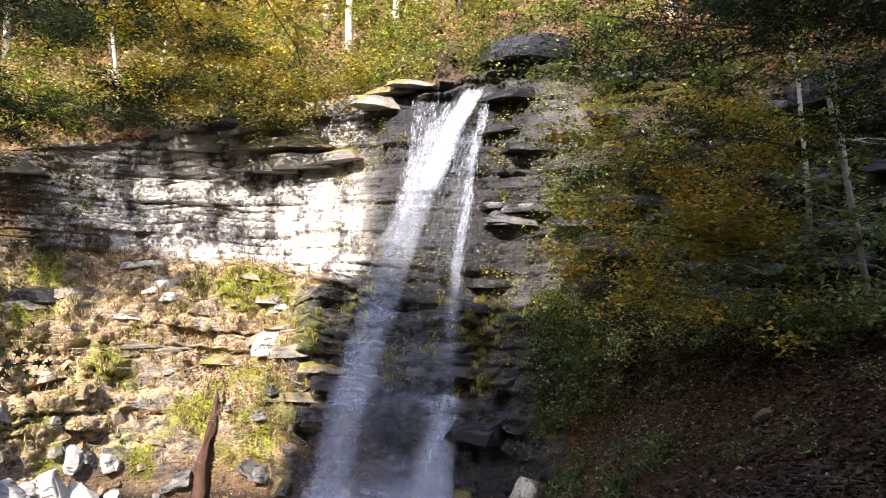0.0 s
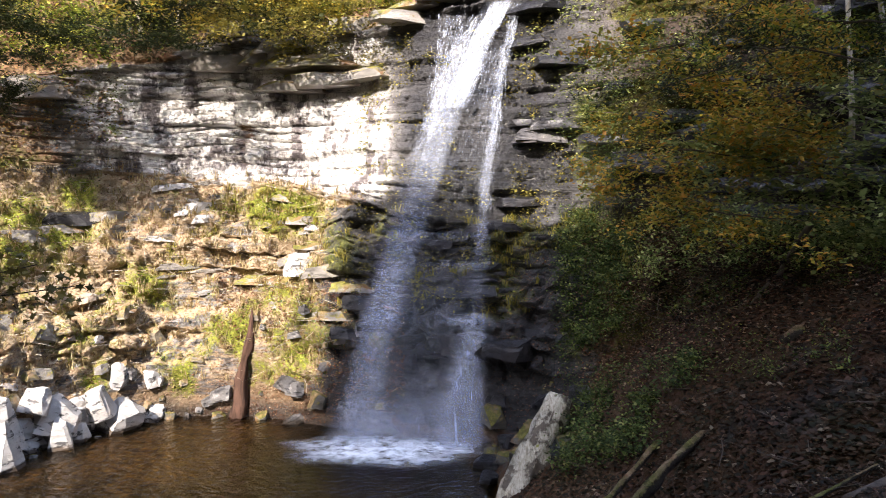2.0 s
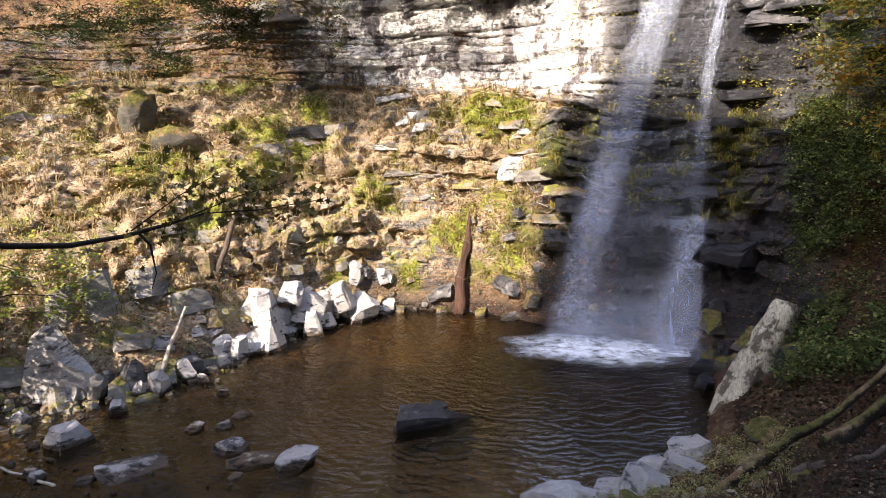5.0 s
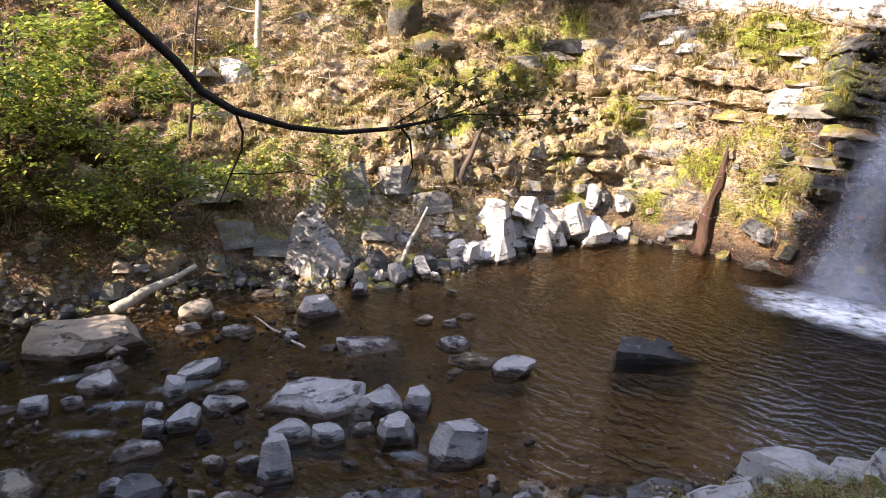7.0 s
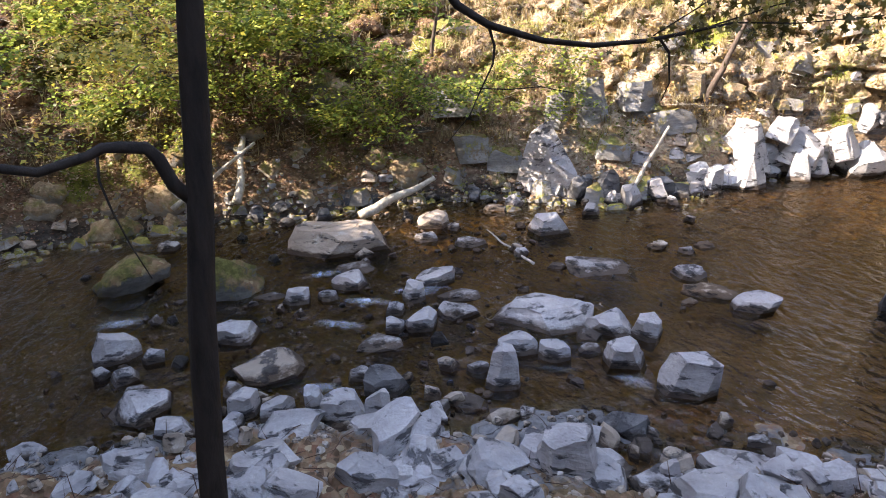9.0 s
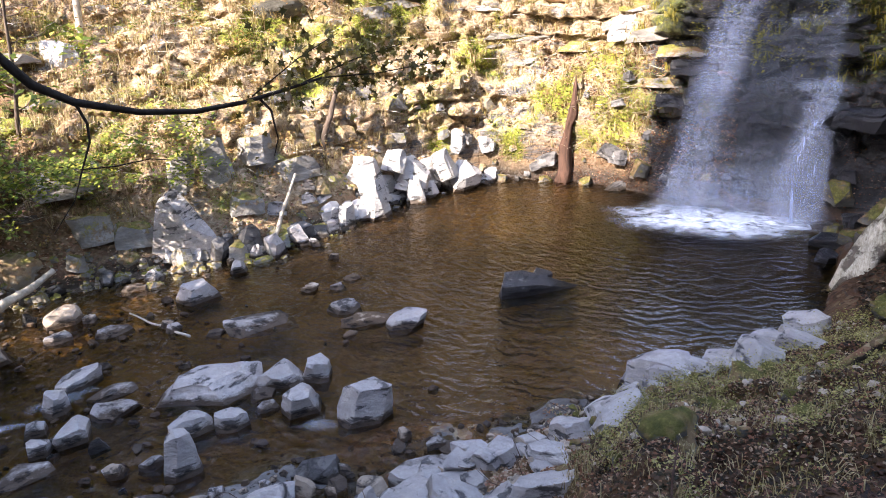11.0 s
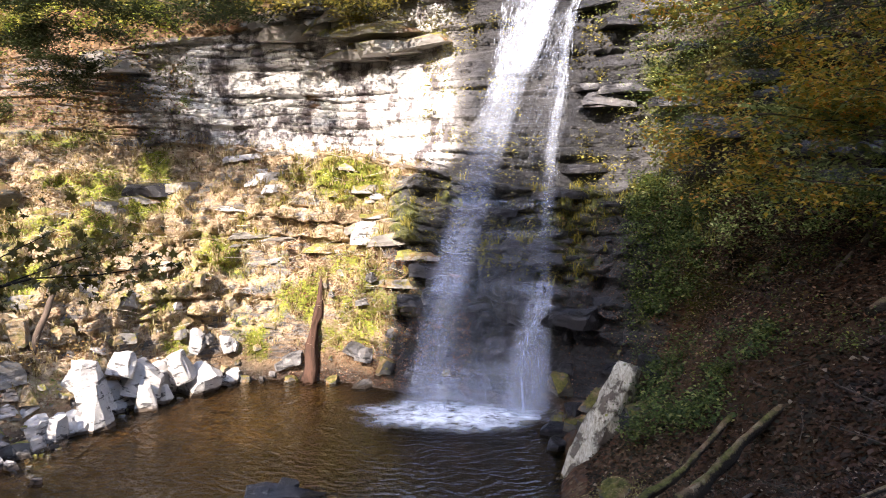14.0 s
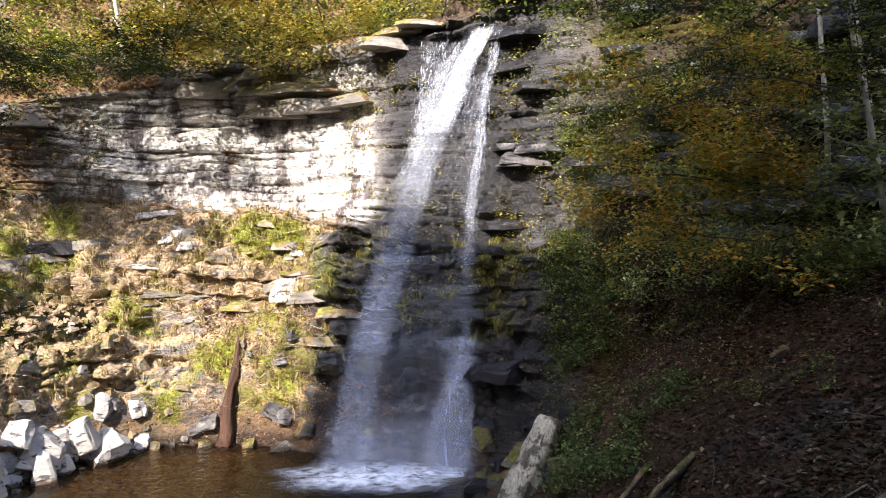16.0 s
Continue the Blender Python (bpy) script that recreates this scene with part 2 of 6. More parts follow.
def make_plain(name, colour, rough=0.85, var=0.35, scale=6.0, stretch=(1, 1, 1), bump=0.4):
    m, nt, bsdf = material(name)
    vec = coords(nt, stretch)
    n = noise_tex(nt, vec, scale, 7, 0.7)
    lo, hi = tuple(v * (1 - var) for v in colour), tuple(min(1, v * (1 + var)) for v in colour)
    nt.links.new(mix(nt, grey(nt, n, 0.3, 0.7), lo, hi), bsdf.inputs["Base Color"])
    bsdf.inputs["Roughness"].default_value = rough
    bsdf.inputs["Specular IOR Level"].default_value = 0.3
    relief(nt, bsdf, n, bump, 0.03)
    return m


def make_leaf_material(name, stops):
    """Leaves: colour by piece, light shining through."""
    m, nt, bsdf = material(name)
    rnd = nt.nodes.new("ShaderNodeNewGeometry").outputs["Random Per Island"]
    c = ramp(nt, rnd, stops)
    big = noise_tex(nt, coords(nt), 0.8, 3, 0.5)
    c = mix(nt, grey(nt, big, 0.35, 0.65, 0.0, 0.4), c, mix(nt, 0.5, c, (0.05, 0.06, 0.01)))
    nt.links.new(c, bsdf.inputs["Base Color"])
    bsdf.inputs["Roughness"].default_value = 0.6
    bsdf.inputs["Specular IOR Level"].default_value = 0.3
    tr = nt.nodes.new("ShaderNodeBsdfTranslucent")
    nt.links.new(c, tr.inputs[0])
    ms = nt.nodes.new("ShaderNodeMixShader")
    ms.inputs[0].default_value = 0.35
    nt.links.new(bsdf.outputs[0], ms.inputs[1])
    nt.links.new(tr.outputs[0], ms.inputs[2])
    nt.links.new(ms.outputs[0], nt.nodes["Material Output"].inputs["Surface"])
    return m


GROUND = make_ground_material()
ROCK_PALE = make_rock_material("bleached sandstone", (0.74, 0.72, 0.7), (0.4, 0.385, 0.38))
ROCK = make_rock_material("grey sandstone", (0.74, 0.7, 0.68), (0.28, 0.255, 0.25))
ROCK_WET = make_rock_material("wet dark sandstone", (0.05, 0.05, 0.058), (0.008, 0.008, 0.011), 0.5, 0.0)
ROCK_BUFF = make_rock_material("cream sandstone", (0.78, 0.68, 0.56), (0.5, 0.42, 0.34), 0.0, 0.1)
ROCK_DUSK = make_rock_material("damp grey sandstone", (0.26, 0.25, 0.25), (0.09, 0.085, 0.085), 0.15, 0.2)
ROCK_WARM = make_rock_material("buff sandstone", (0.55, 0.45, 0.36), (0.3, 0.24, 0.19))


def make_mossy_rock(name, stone, amount, leafy=0.0, bright=1.0):
    """Weathered ledge rock with moss and litter on its upper faces."""
    m, nt, bsdf = material(name)
    vec = coords(nt)
    c = rock_colour(nt, coords(nt, (1, 1, 3)), stone, tuple(0.35 * v for v in stone))
    up = nt.nodes.new("ShaderNodeSeparateXYZ")
    nt.links.new(nt.nodes.new("ShaderNodeNewGeometry").outputs["Normal"], up.inputs[0])
    n = noise_tex(nt, vec, 6.0, 8, 0.75)
    cover = grey(nt, calc(nt, "ADD", up.outputs[2], calc(nt, "MULTIPLY", calc(nt, "SUBTRACT", n, 0.5), 2.2)), 0.75 - amount, 1.05 - amount)
    moss = ramp(nt, n, [(p, tuple(bright * v for v in c)) for p, c in ((0.28, (0.035, 0.045, 0.01)), (0.5, (0.17, 0.16, 0.04)), (0.7, (0.4, 0.36, 0.11)))])
    moss = mix(nt, grey(nt, noise_tex(nt, vec, 1.7, 4), 0.45 - leafy, 0.6 - leafy), moss, mix(nt, min(1.0, 3 * leafy), litter_colour(nt, vec), ramp(nt, noise_tex(nt, vec, 7.0, 8, 0.75), [(0.32, (0.1, 0.065, 0.04)), (0.5, (0.42, 0.33, 0.2)), (0.68, (0.66, 0.57, 0.4))])))
    nt.links.new(mix(nt, cover, c, moss), bsdf.inputs["Base Color"])
    bsdf.inputs["Roughness"].default_value = 0.9
    bsdf.inputs["Specular IOR Level"].default_value = 0.25
    relief(nt, bsdf, calc(nt, "ADD", n, noise_tex(nt, coords(nt, (1, 1, 4)), 3.0, 9, 0.7)), 0.9, 0.08)
    return m


MOSSY = make_mossy_rock("mossy rock", (0.2, 0.19, 0.17), 0.6, 0.0, 0.6)
LEDGE = make_mossy_rock("weathered ledge rock", (0.46, 0.43, 0.4), 0.38)
LOG_MOSS = make_mossy_rock("mossy rotten wood", (0.05, 0.036, 0.024), 0.3, 0.0, 0.55)
MOUND = make_mossy_rock("moss and leaf mould on stone", (0.5, 0.44, 0.35), 0.8, 0.1)
WATER = make_water_material()
BARK = make_plain("dark bark", (0.085, 0.062, 0.048), 0.9, 0.5, 9.0, (1, 1, 0.25), 0.8)
BARK_PALE = make_plain("pale bark", (0.42, 0.37, 0.3), 0.8, 0.4, 9.0, (1, 1, 0.6), 0.4)
BARK_BROWN = make_plain("rotten brown wood", (0.065, 0.034, 0.024), 0.9, 0.55, 8.0, (1, 1, 0.2), 0.9)
LEAF_YELLOW = make_leaf_material("yellow autumn leaves", [(0.0, (0.12, 0.12, 0.025)), (0.35, (0.42, 0.36, 0.06)), (0.65, (0.6, 0.48, 0.09)), (1.0, (0.58, 0.36, 0.06))])
LEAF_GREEN = make_leaf_material("green leaves", [(0.0, (0.05, 0.075, 0.02)), (0.5, (0.12, 0.16, 0.04)), (0.85, (0.22, 0.25, 0.06)), (1.0, (0.34, 0.3, 0.06))])
LEAF_LIME = make_leaf_material("yellow-green leaves", [(0.0, (0.1, 0.1, 0.025)), (0.5, (0.26, 0.23, 0.06)), (1.0, (0.4, 0.32, 0.06))])
LEAF_DRY = make_leaf_material("fallen leaves", [(0.0, (0.1, 0.06, 0.04)), (0.25, (0.26, 0.15, 0.1)), (0.5, (0.42, 0.29, 0.2)), (0.65, (0.34, 0.14, 0.09)), (0.9, (0.5, 0.4, 0.29)), (1.0, (0.5, 0.42, 0.3))])
# dark copy of the fallen leaves, with the bank's shade in its colour
LEAF_SHADED = make_leaf_material("brown leaves darkened for shade", [(0.0, (0.008, 0.005, 0.004)), (0.45, (0.03, 0.016, 0.011)), (0.75, (0.085, 0.034, 0.02)), (0.94, (0.14, 0.075, 0.048)), (1.0, (0.36, 0.27, 0.19))])
GRASS_DRY = make_leaf_material("dry grass", [(0.0, (0.16, 0.11, 0.05)), (0.5, (0.36, 0.27, 0.13)), (1.0, (0.5, 0.42, 0.24))])
LEAF_AMBER = make_leaf_material("amber maple leaves", [(0.0, (0.1, 0.12, 0.025)), (0.35, (0.42, 0.38, 0.06)), (0.7, (0.72, 0.47, 0.07)), (1.0, (0.74, 0.31, 0.06))])
LEAF_FRESH = make_leaf_material("broad green leaves", [(0.0, (0.09, 0.13, 0.035)), (0.5, (0.28, 0.33, 0.1)), (0.85, (0.46, 0.48, 0.17)), (1.0, (0.66, 0.62, 0.26))])
LEAF_BROWN = make_leaf_material("brown withered leaves", [(0.0, (0.08, 0.05, 0.025)), (0.4, (0.25, 0.16, 0.065)), (0.75, (0.4, 0.22, 0.09)), (1.0, (0.52, 0.42, 0.15))])
MOSS_LEAF = make_leaf_material("yellowish moss", [(0.0, (0.11, 0.1, 0.03)), (0.5, (0.3, 0.265, 0.085)), (1.0, (0.48, 0.41, 0.16))])
LEAF_RUST = make_leaf_material("rust-red fallen leaves", [(0.0, (0.07, 0.03, 0.02)), (0.4, (0.2, 0.08, 0.045)), (0.75, (0.32, 0.15, 0.085)), (1.0, (0.5, 0.36, 0.24))])
LEAF_SUNLIT = make_leaf_material("sunlit green leaves", [(0.0, (0.05, 0.08, 0.012)), (0.4, (0.17, 0.23, 0.035)), (0.8, (0.36, 0.4, 0.07)), (1.0, (0.55, 0.46, 0.08))])
BARK_DARK = make_plain("blackish bark", (0.026, 0.019, 0.015), 0.9, 0.5, 9.0, (1, 1, 0.25), 0.8)
LEAF_FERN = make_leaf_material("fern fronds", [(0.0, (0.02, 0.04, 0.01)), (0.5, (0.075, 0.115, 0.028)), (0.85, (0.17, 0.21, 0.055)), (1.0, (0.36, 0.34, 0.12))])
NEEDLES = make_leaf_material("hemlock needles", [(0.0, (0.012, 0.022, 0.01)), (1.0, (0.035, 0.05, 0.02))])

# ---- the gorge: one profile per direction, swept round the standing place ----
AZ = [-180, -140, -112, -100, -85, -70, -55, -45, -38, -30, -23, -16, -10, -5, 0, 4, 10, 16, 24, 34, 60, 100, 180]


def table(*values):
    """A smooth curve over the directions AZ."""
    dense = np.arange(-200, 200.01, 0.5)
    raw = np.interp((dense + 180) % 360 - 180, AZ, values)
    kernel = np.exp(-0.5 * (np.arange(-12, 13) * 0.5 / 1.8) ** 2)
    soft = np.convolve(np.pad(raw, 12, mode="edge"), kernel / kernel.sum(), "valid")
    return lambda a: np.interp(a, dense, soft)


# distance of the near shore, the far shore, the cliff's foot and its top
NEAR_R = table(7, 9, 10, 10, 9.0, 8.6, 8.0, 8.1, 8.1, 8.2, 8.5, 9.0, 9.8, 10.6, 11.6, 12.4, 12.2, 9.5, 8.5, 8, 6, 6, 7)
NEAR_Z = table(6, 5, 1.0, 0, 0, 0, 0, 0, 0, 0, 0, 0, 0, 0, 0.0, 0.25, 1.0, 1.9, 2.9, 3.6, 5, 6, 6)
FAR_R = table(14, 15, 17, 18.8, 18.6, 17.7, 18.4, 17.7, 18.9, 22.2, 22.7, 21.6, 19.6, 18.9, 18.1, 17.4, 17.3, 16.0, 14, 12, 10, 10, 14)
FAR_Z = table(13, 11, 3, 0, 0, 0, 0, 0, 0, 0, 0, 0, 0, 0, 0, 0.3, 1.8, 3.6, 4.5, 5, 7, 10, 13)
FOOT_R = table(22, 24, 27, 30, 30, 30, 30, 29, 28, 26, 25.2, 24, 22, 20.6, 20.4, 20.4, 19.6, 18.2, 17.5, 17, 16, 18, 22)
FOOT_EL = table(34, 28, 2, 5, 5, 5, 4.8, 4.8, 4.4, 4.0, 3.7, 3.2, 2.2, 0.8, -0.4, -0.4, -0.2, -0.6, -1.0, -1.2, 6, 18, 34)
TOP_R = table(27, 29, 31, 32, 32, 32, 32, 30.5, 29, 26.8, 25.8, 24.6, 22.8, 21.4, 20.9, 20.9, 20.6, 19.8, 19.4, 19, 18, 22, 27)
TOP_EL = table(41, 36, 4, 8.5, 8.5, 8, 8, 8.3, 9, 10.2, 11.8, 13.5, 14, 15.2, 16.2, 17.5, 18.5, 17, 16, 16, 18, 26, 41)
RISE = table(0.9, 0.5, 0.5, 1.3, 1.7, 1.7, 1.6, 1.4, 1, 1, 1, 1, 1, 1, 1, 1, 1, 1, 1, 1, 1, 1, 1)
ROWS_PER = [30, 56, 36, 26, 140, 120, 60, 30]


def build_profiles(a):
    """Plan distance and height of each knot for directions a (degrees)."""
    nr, nz, fr, fz = NEAR_R(a), NEAR_Z(a), FAR_R(a), FAR_Z(a)
    cr, cz = FOOT_R(a), 6 + FOOT_R(a) * np.tan(np.radians(FOOT_EL(a)))
    tr, tz = TOP_R(a), 6 + TOP_R(a) * np.tan(np.radians(TOP_EL(a)))
    wet = ease(0.3, 0.02, np.maximum(nz, fz))
    low = ease(-9, -22, a) * ease(-135, -112, a)
    dip = 0.55 * ease(-12, -4, a) * ease(14, 8, a)
    knots = [(np.full_like(a, 0.01), np.full_like(a, 4.4)),
             (nr * (0.55 + 0.17 * low), (0.5 * (4.4 + nz) + 0.15 - dip) * (1 - low) + 0.5 * low),
             (nr, nz),
             (0.5 * (nr + fr), wet * -0.75 + (1 - wet) * 0.5 * (nz + fz)),
             (fr, fz),
             (cr, cz), (tr, tz), (tr + 10, tz + 8.5 * RISE(a)), (tr + 45, tz + 30 * RISE(a))]
    return knots


FINE = np.arange(-98, 46.01, 0.2)
COARSE = np.concatenate([np.arange(46, 262, 3.0), [262.0]])


def sweep(dirs, rows, fine=True):
    a = dirs
    wrap = (a + 180) % 360 - 180
    knots = build_profiles(wrap)
    rs, zs, band = [], [], []
    for k in range(len(knots) - 1):
        n = rows[k]
        u = np.linspace(0, 1, n, endpoint=False)[:, None]
        (r0, z0), (r1, z1) = knots[k], knots[k + 1]
        rs.append(r0 + (r1 - r0) * u)
        zz = z0 + (z1 - z0) * u
        if k == 4:
            zz = z0 + (z1 - z0) * (u + 0.16 * np.sin(u * math.pi) * (1 - u))
        zs.append(zz)
        band.append(np.full((n, 1), k) + u + 0 * a)
    r, z, b = np.vstack(rs), np.vstack(zs), np.vstack(band)
    ar = np.radians(a)[None, :]
    x, y = r * np.sin(ar), r * np.cos(ar)
    # relief
    on_slope = ease(4.0, 4.15, b) * (1 - ease(7.4, 8, b))
    cliff = ease(4.9, 5.02, b) * (1 - ease(5.95, 6.1, b))
    start = -13 + 6.5 * ease(4.8, 5.1, b)
    falls = ease(start, start + 3, wrap[None, :]) * (1 - ease(6, 12, wrap))[None, :]
    step = 0.5 + 0.45 * cliff
    tilt = z + 0.05 * x + 0.35 * vnoise(x * 0.25, y * 0.25, z * 0.1, 7)
    layer = np.floor(tilt / step)
    part = tilt / step - layer
    jut = lattice(layer, np.floor(ar * 16 + 9 * lattice(layer, layer * 0, layer * 0, 3)) + 0 * r, layer * 0, 5)
    jut2 = vnoise(ar * 11 + 0 * r, layer * 3.7, 0 * r, 11) + 0.5 * vnoise(ar * 45 + 0 * r, layer * 3.7, 0 * r, 12)
    seam = ease(0.0, 0.12, part) * (1 - ease(0.86, 1.0, part))
    ledge = (0.5 * jut + 0.8 * jut2) * seam + 0.9 * (seam - 1) * (lattice(layer, layer * 0, layer * 0, 15) > 0.1)
    thin = z + 0.06 * x + 0.2 * vnoise(x * 0.5, y * 0.5, z * 0.2, 8)
    leaf = np.floor(thin / 0.27)
    bed = thin / 0.27 - leaf
    leaf_jut = lattice(leaf, np.floor(ar * 26 + 7 * lattice(leaf, leaf * 0, leaf * 0, 17)) + 0 * r, leaf * 0, 19) + 0.6 * vnoise(ar * 70 + 0 * r, leaf * 2.3, 0 * r, 18)
    groove = (1 - ease(0.0, 0.25, bed) * (1 - ease(0.9, 1.0, bed))) * (lattice(leaf, np.floor(ar * 9 + leaf * 0.37), leaf * 0, 23) > 0.35)
    fine_bed = 0.09 * leaf_jut - 0.2 * groove
    big = fbm(x * 0.22, y * 0.22, z * 0.3, 3, 21)
    mid = fbm(x * 0.8, y * 0.8, z * 0.9, 4, 31)
    small = fbm(x * 3.1, y * 3.1, z * 3.3, 3, 41)
    dr = on_slope * (0.85 * big * (1 - falls * 0.6) + 0.75 * mid * (1 - cliff * 0.8) + 0.2 * small * (1 - cliff * 0.5)) + cliff * (0.2 * ledge + fine_bed) + on_slope * (1 - cliff) * falls * (fine_bed * 0.55 + 0.3 * (humps(x * 1.3, y * 1.3, z * 2.2, 58) - 0.5))
    dr = dr + on_slope * (1 - cliff) * falls * 0.36 * ledge + on_slope * (1 - cliff) * (1 - falls) * 0.3 * ledge * ease(-0.25, 0.25, vnoise(x * .3, y * .3, z * .5, 77))
    lumpy = on_slope * (1 - cliff) * (1 - falls) * (0.16 + 0.75 * ease(-23, -27, wrap)[None, :] * ease(4.62, 4.4, b) + 0.2 * ease(-0.1, 0.3, big))
    dr = dr + lumpy * (0.6 * humps(x * 0.85 + 0.5 * mid, y * 0.85, z * 1.1 + 0.4 * small, 51) + 0.1 * humps(x * 2.4, y * 2.4, z * 2.8, 55) - 0.4)
    dr = dr * ease(4.0, 4.3, b)
    r2 = r - dr
    z = z + (1 - on_slope) * (0.1 * mid + 0.05 * small) * (0.35 + ease(0.3, 1.2, b)) + on_slope * (1 - cliff) * (0.3 * mid + 0.2 * small)
    near = (1 - ease(1.9, 2.1, b))
    z = z + near * (0.22 * big + 0.16 * mid + 0.05 * small + 0.2 * humps(x * 1.5 + mid, y * 1.5, 0 * x, 81) - 0.1) * ease(0.3, 0.9, b)
    x, y = r2 * np.sin(ar), r2 * np.cos(ar)
    return x, y, z, b, wrap, cliff, falls


def grid_mesh(name, x, y, z, attrs, mat, smooth=False):
    n, m = x.shape
    verts = np.stack([x, y, z], -1).reshape(-1, 3)
    i = np.arange(n * m).reshape(n, m)
    faces = np.stack([i[:-1, :-1], i[:-1, 1:], i[1:, 1:], i[1:, :-1]], -1).reshape(-1, 4)
    me = bpy.data.meshes.new(name)
    me.vertices.add(len(verts))
    me.vertices.foreach_set("co", verts.ravel())
    me.loops.add(faces.size)
    me.loops.foreach_set("vertex_index", faces.ravel())
    me.polygons.add(len(faces))
    me.polygons.foreach_set("loop_start", np.arange(0, faces.size, 4))
    me.update(calc_edges=True)
    for key, v in attrs.items():
        at = me.attributes.new(key, "FLOAT", "POINT")
        at.data.foreach_set("value", np.ascontiguousarray(v, dtype=np.float32).ravel())
    if smooth:
        me.polygons.foreach_set("use_smooth", np.ones(len(faces), dtype=bool))
    me.materials.append(mat)
    return new(name, me)


def masks(x, y, z, b, wrap, cliff, falls):
    w = wrap[None, :] + 0 * x
    gy, gx = np.gradient(z), np.gradient(np.hypot(x, y))
    flat = np.abs(gx[0]) / (np.abs(gx[0]) + np.abs(gy[0]) + 1e-6)
    patch = fbm(x * 0.55, y * 0.55, z * 0.7, 4, 61)
    slope = ease(4.0, 4.1, b) * (1 - ease(4.95, 5.05, b))
    rock = cliff * (0.9 - 0.5 * ease(0.2, 0.6, patch) * (1 - falls)) + slope * (0.42 * ease(0.55, 0.25, flat) + 0.45 * patch + 0.9 * falls)
    wild = ease(-28.5, -32, w)
    rock = rock - wild * cliff * (0.45 + 0.3 * patch)
    rock = rock + (1 - ease(4.0, 4.1, b)) * (0.1 + 0.75 * np.exp(-((b - 2.0) / 0.2) ** 2) * (1 - ease(-6, 0, w)) + 0.9 * patch * (b > 1.2))
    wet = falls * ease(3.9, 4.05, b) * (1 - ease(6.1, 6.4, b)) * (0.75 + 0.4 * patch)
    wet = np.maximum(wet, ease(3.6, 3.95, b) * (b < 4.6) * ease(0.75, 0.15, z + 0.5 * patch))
    # shade over the cliff's left end, painted through the same mask
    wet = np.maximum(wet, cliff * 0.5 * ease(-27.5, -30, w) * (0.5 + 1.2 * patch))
    lichen = cliff * 0.8 * np.exp(-((w - 6.2) / 1.3) ** 2) * ease(-0.2, 0.15, fbm(x * 0.7, y * 0.7, z * 0.5, 3, 67))
    pale = lichen + cliff * (1 - falls) * ease(-31.5, -26.5, w) * (1 - ease(-7.5, -5.5, w)) * (0.9 + 0.35 * patch) * (1 - 0.15 * ease(5.5, 5.65, b)) * (1 - ease(5.9, 6.0, b))
    moss = slope * (0.27 + 1.1 * fbm(x * 0.8, y * 0.8, z * 0.8, 4, 71) + 0.25 * ease(4.6, 4.95, b) * ease(-24, -16, w)) + 0.12 * (b < 2) + falls * slope * 0.1 * (z > 3)
    shade = cliff * ease(5, 9, w)
    moss = moss + shade * (0.4 + 0.8 * patch)
    moss = moss + 0.36 * (b < 2.05) * ease(0.0, 0.4, fbm(x * 0.9, y * 0.9, z, 3, 65)) * ease(-20, -10, w) * ease(12, 4, w) - wet * 0.3 - pale
    moss = moss + wild * cliff * (0.2 + 1.2 * patch) + ease(6.02, 6.2, b) * (0.3 + 1.3 * patch)
    moss = moss * (1 - (b > 2.04) * (b < 4.0) * ease(-3, 1, w))
    dry = slope * ease(-62, -46, w) * (1 - ease(-6, -2, w))
    foot = slope * ease(4.16, 4.05, b) * ease(-29, -25, w)
    bed = (b > 2.0) * (b < 4.0) * ease(-0.02, -0.12, z)
    # last mask puts shade, and some real damp, into the ground's colour
    return {"rock": np.clip(rock, 0, 1.2), "wet": np.clip(wet, 0, 1), "pale": np.clip(pale, 0, 1), "moss": np.clip(moss, 0, 1),
            "dry": np.clip(dry, 0, 1), "bed": bed, "deep_dim": np.clip(ease(7.5, 3.5, np.hypot(x + 0.6, y - 16.2)) + 0.45 * ease(-56, -66, w) + 0.3 * patch, 0, 1), "damp": np.maximum(np.clip(0.95 * ease(-30, -8, w) * (b < 4.0) * (0.8 + 0.5 * patch), 0, 1), np.maximum(np.maximum(ease(6, 14, w) * (b < 6.3), 0.55 * ease(-56, -64, w) * ease(4.0, 4.1, b)), np.maximum(0.9 * foot, 0.8 * ease(6.0, 6.15, b) * (0.6 + 0.8 * patch))))}


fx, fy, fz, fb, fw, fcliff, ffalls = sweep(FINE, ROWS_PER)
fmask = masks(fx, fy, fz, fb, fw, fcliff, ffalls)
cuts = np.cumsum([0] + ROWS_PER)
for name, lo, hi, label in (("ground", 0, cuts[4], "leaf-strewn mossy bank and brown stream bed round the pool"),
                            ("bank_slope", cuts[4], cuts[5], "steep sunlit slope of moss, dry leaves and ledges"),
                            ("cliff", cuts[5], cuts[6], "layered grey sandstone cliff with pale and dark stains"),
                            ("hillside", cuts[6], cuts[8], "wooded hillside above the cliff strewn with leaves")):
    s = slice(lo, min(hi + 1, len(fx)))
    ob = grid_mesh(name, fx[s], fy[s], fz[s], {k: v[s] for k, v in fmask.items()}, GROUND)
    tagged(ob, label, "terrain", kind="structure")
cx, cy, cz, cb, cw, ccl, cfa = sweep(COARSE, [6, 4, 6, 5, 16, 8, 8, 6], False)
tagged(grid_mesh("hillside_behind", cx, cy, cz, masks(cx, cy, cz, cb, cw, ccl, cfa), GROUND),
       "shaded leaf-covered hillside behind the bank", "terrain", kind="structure")


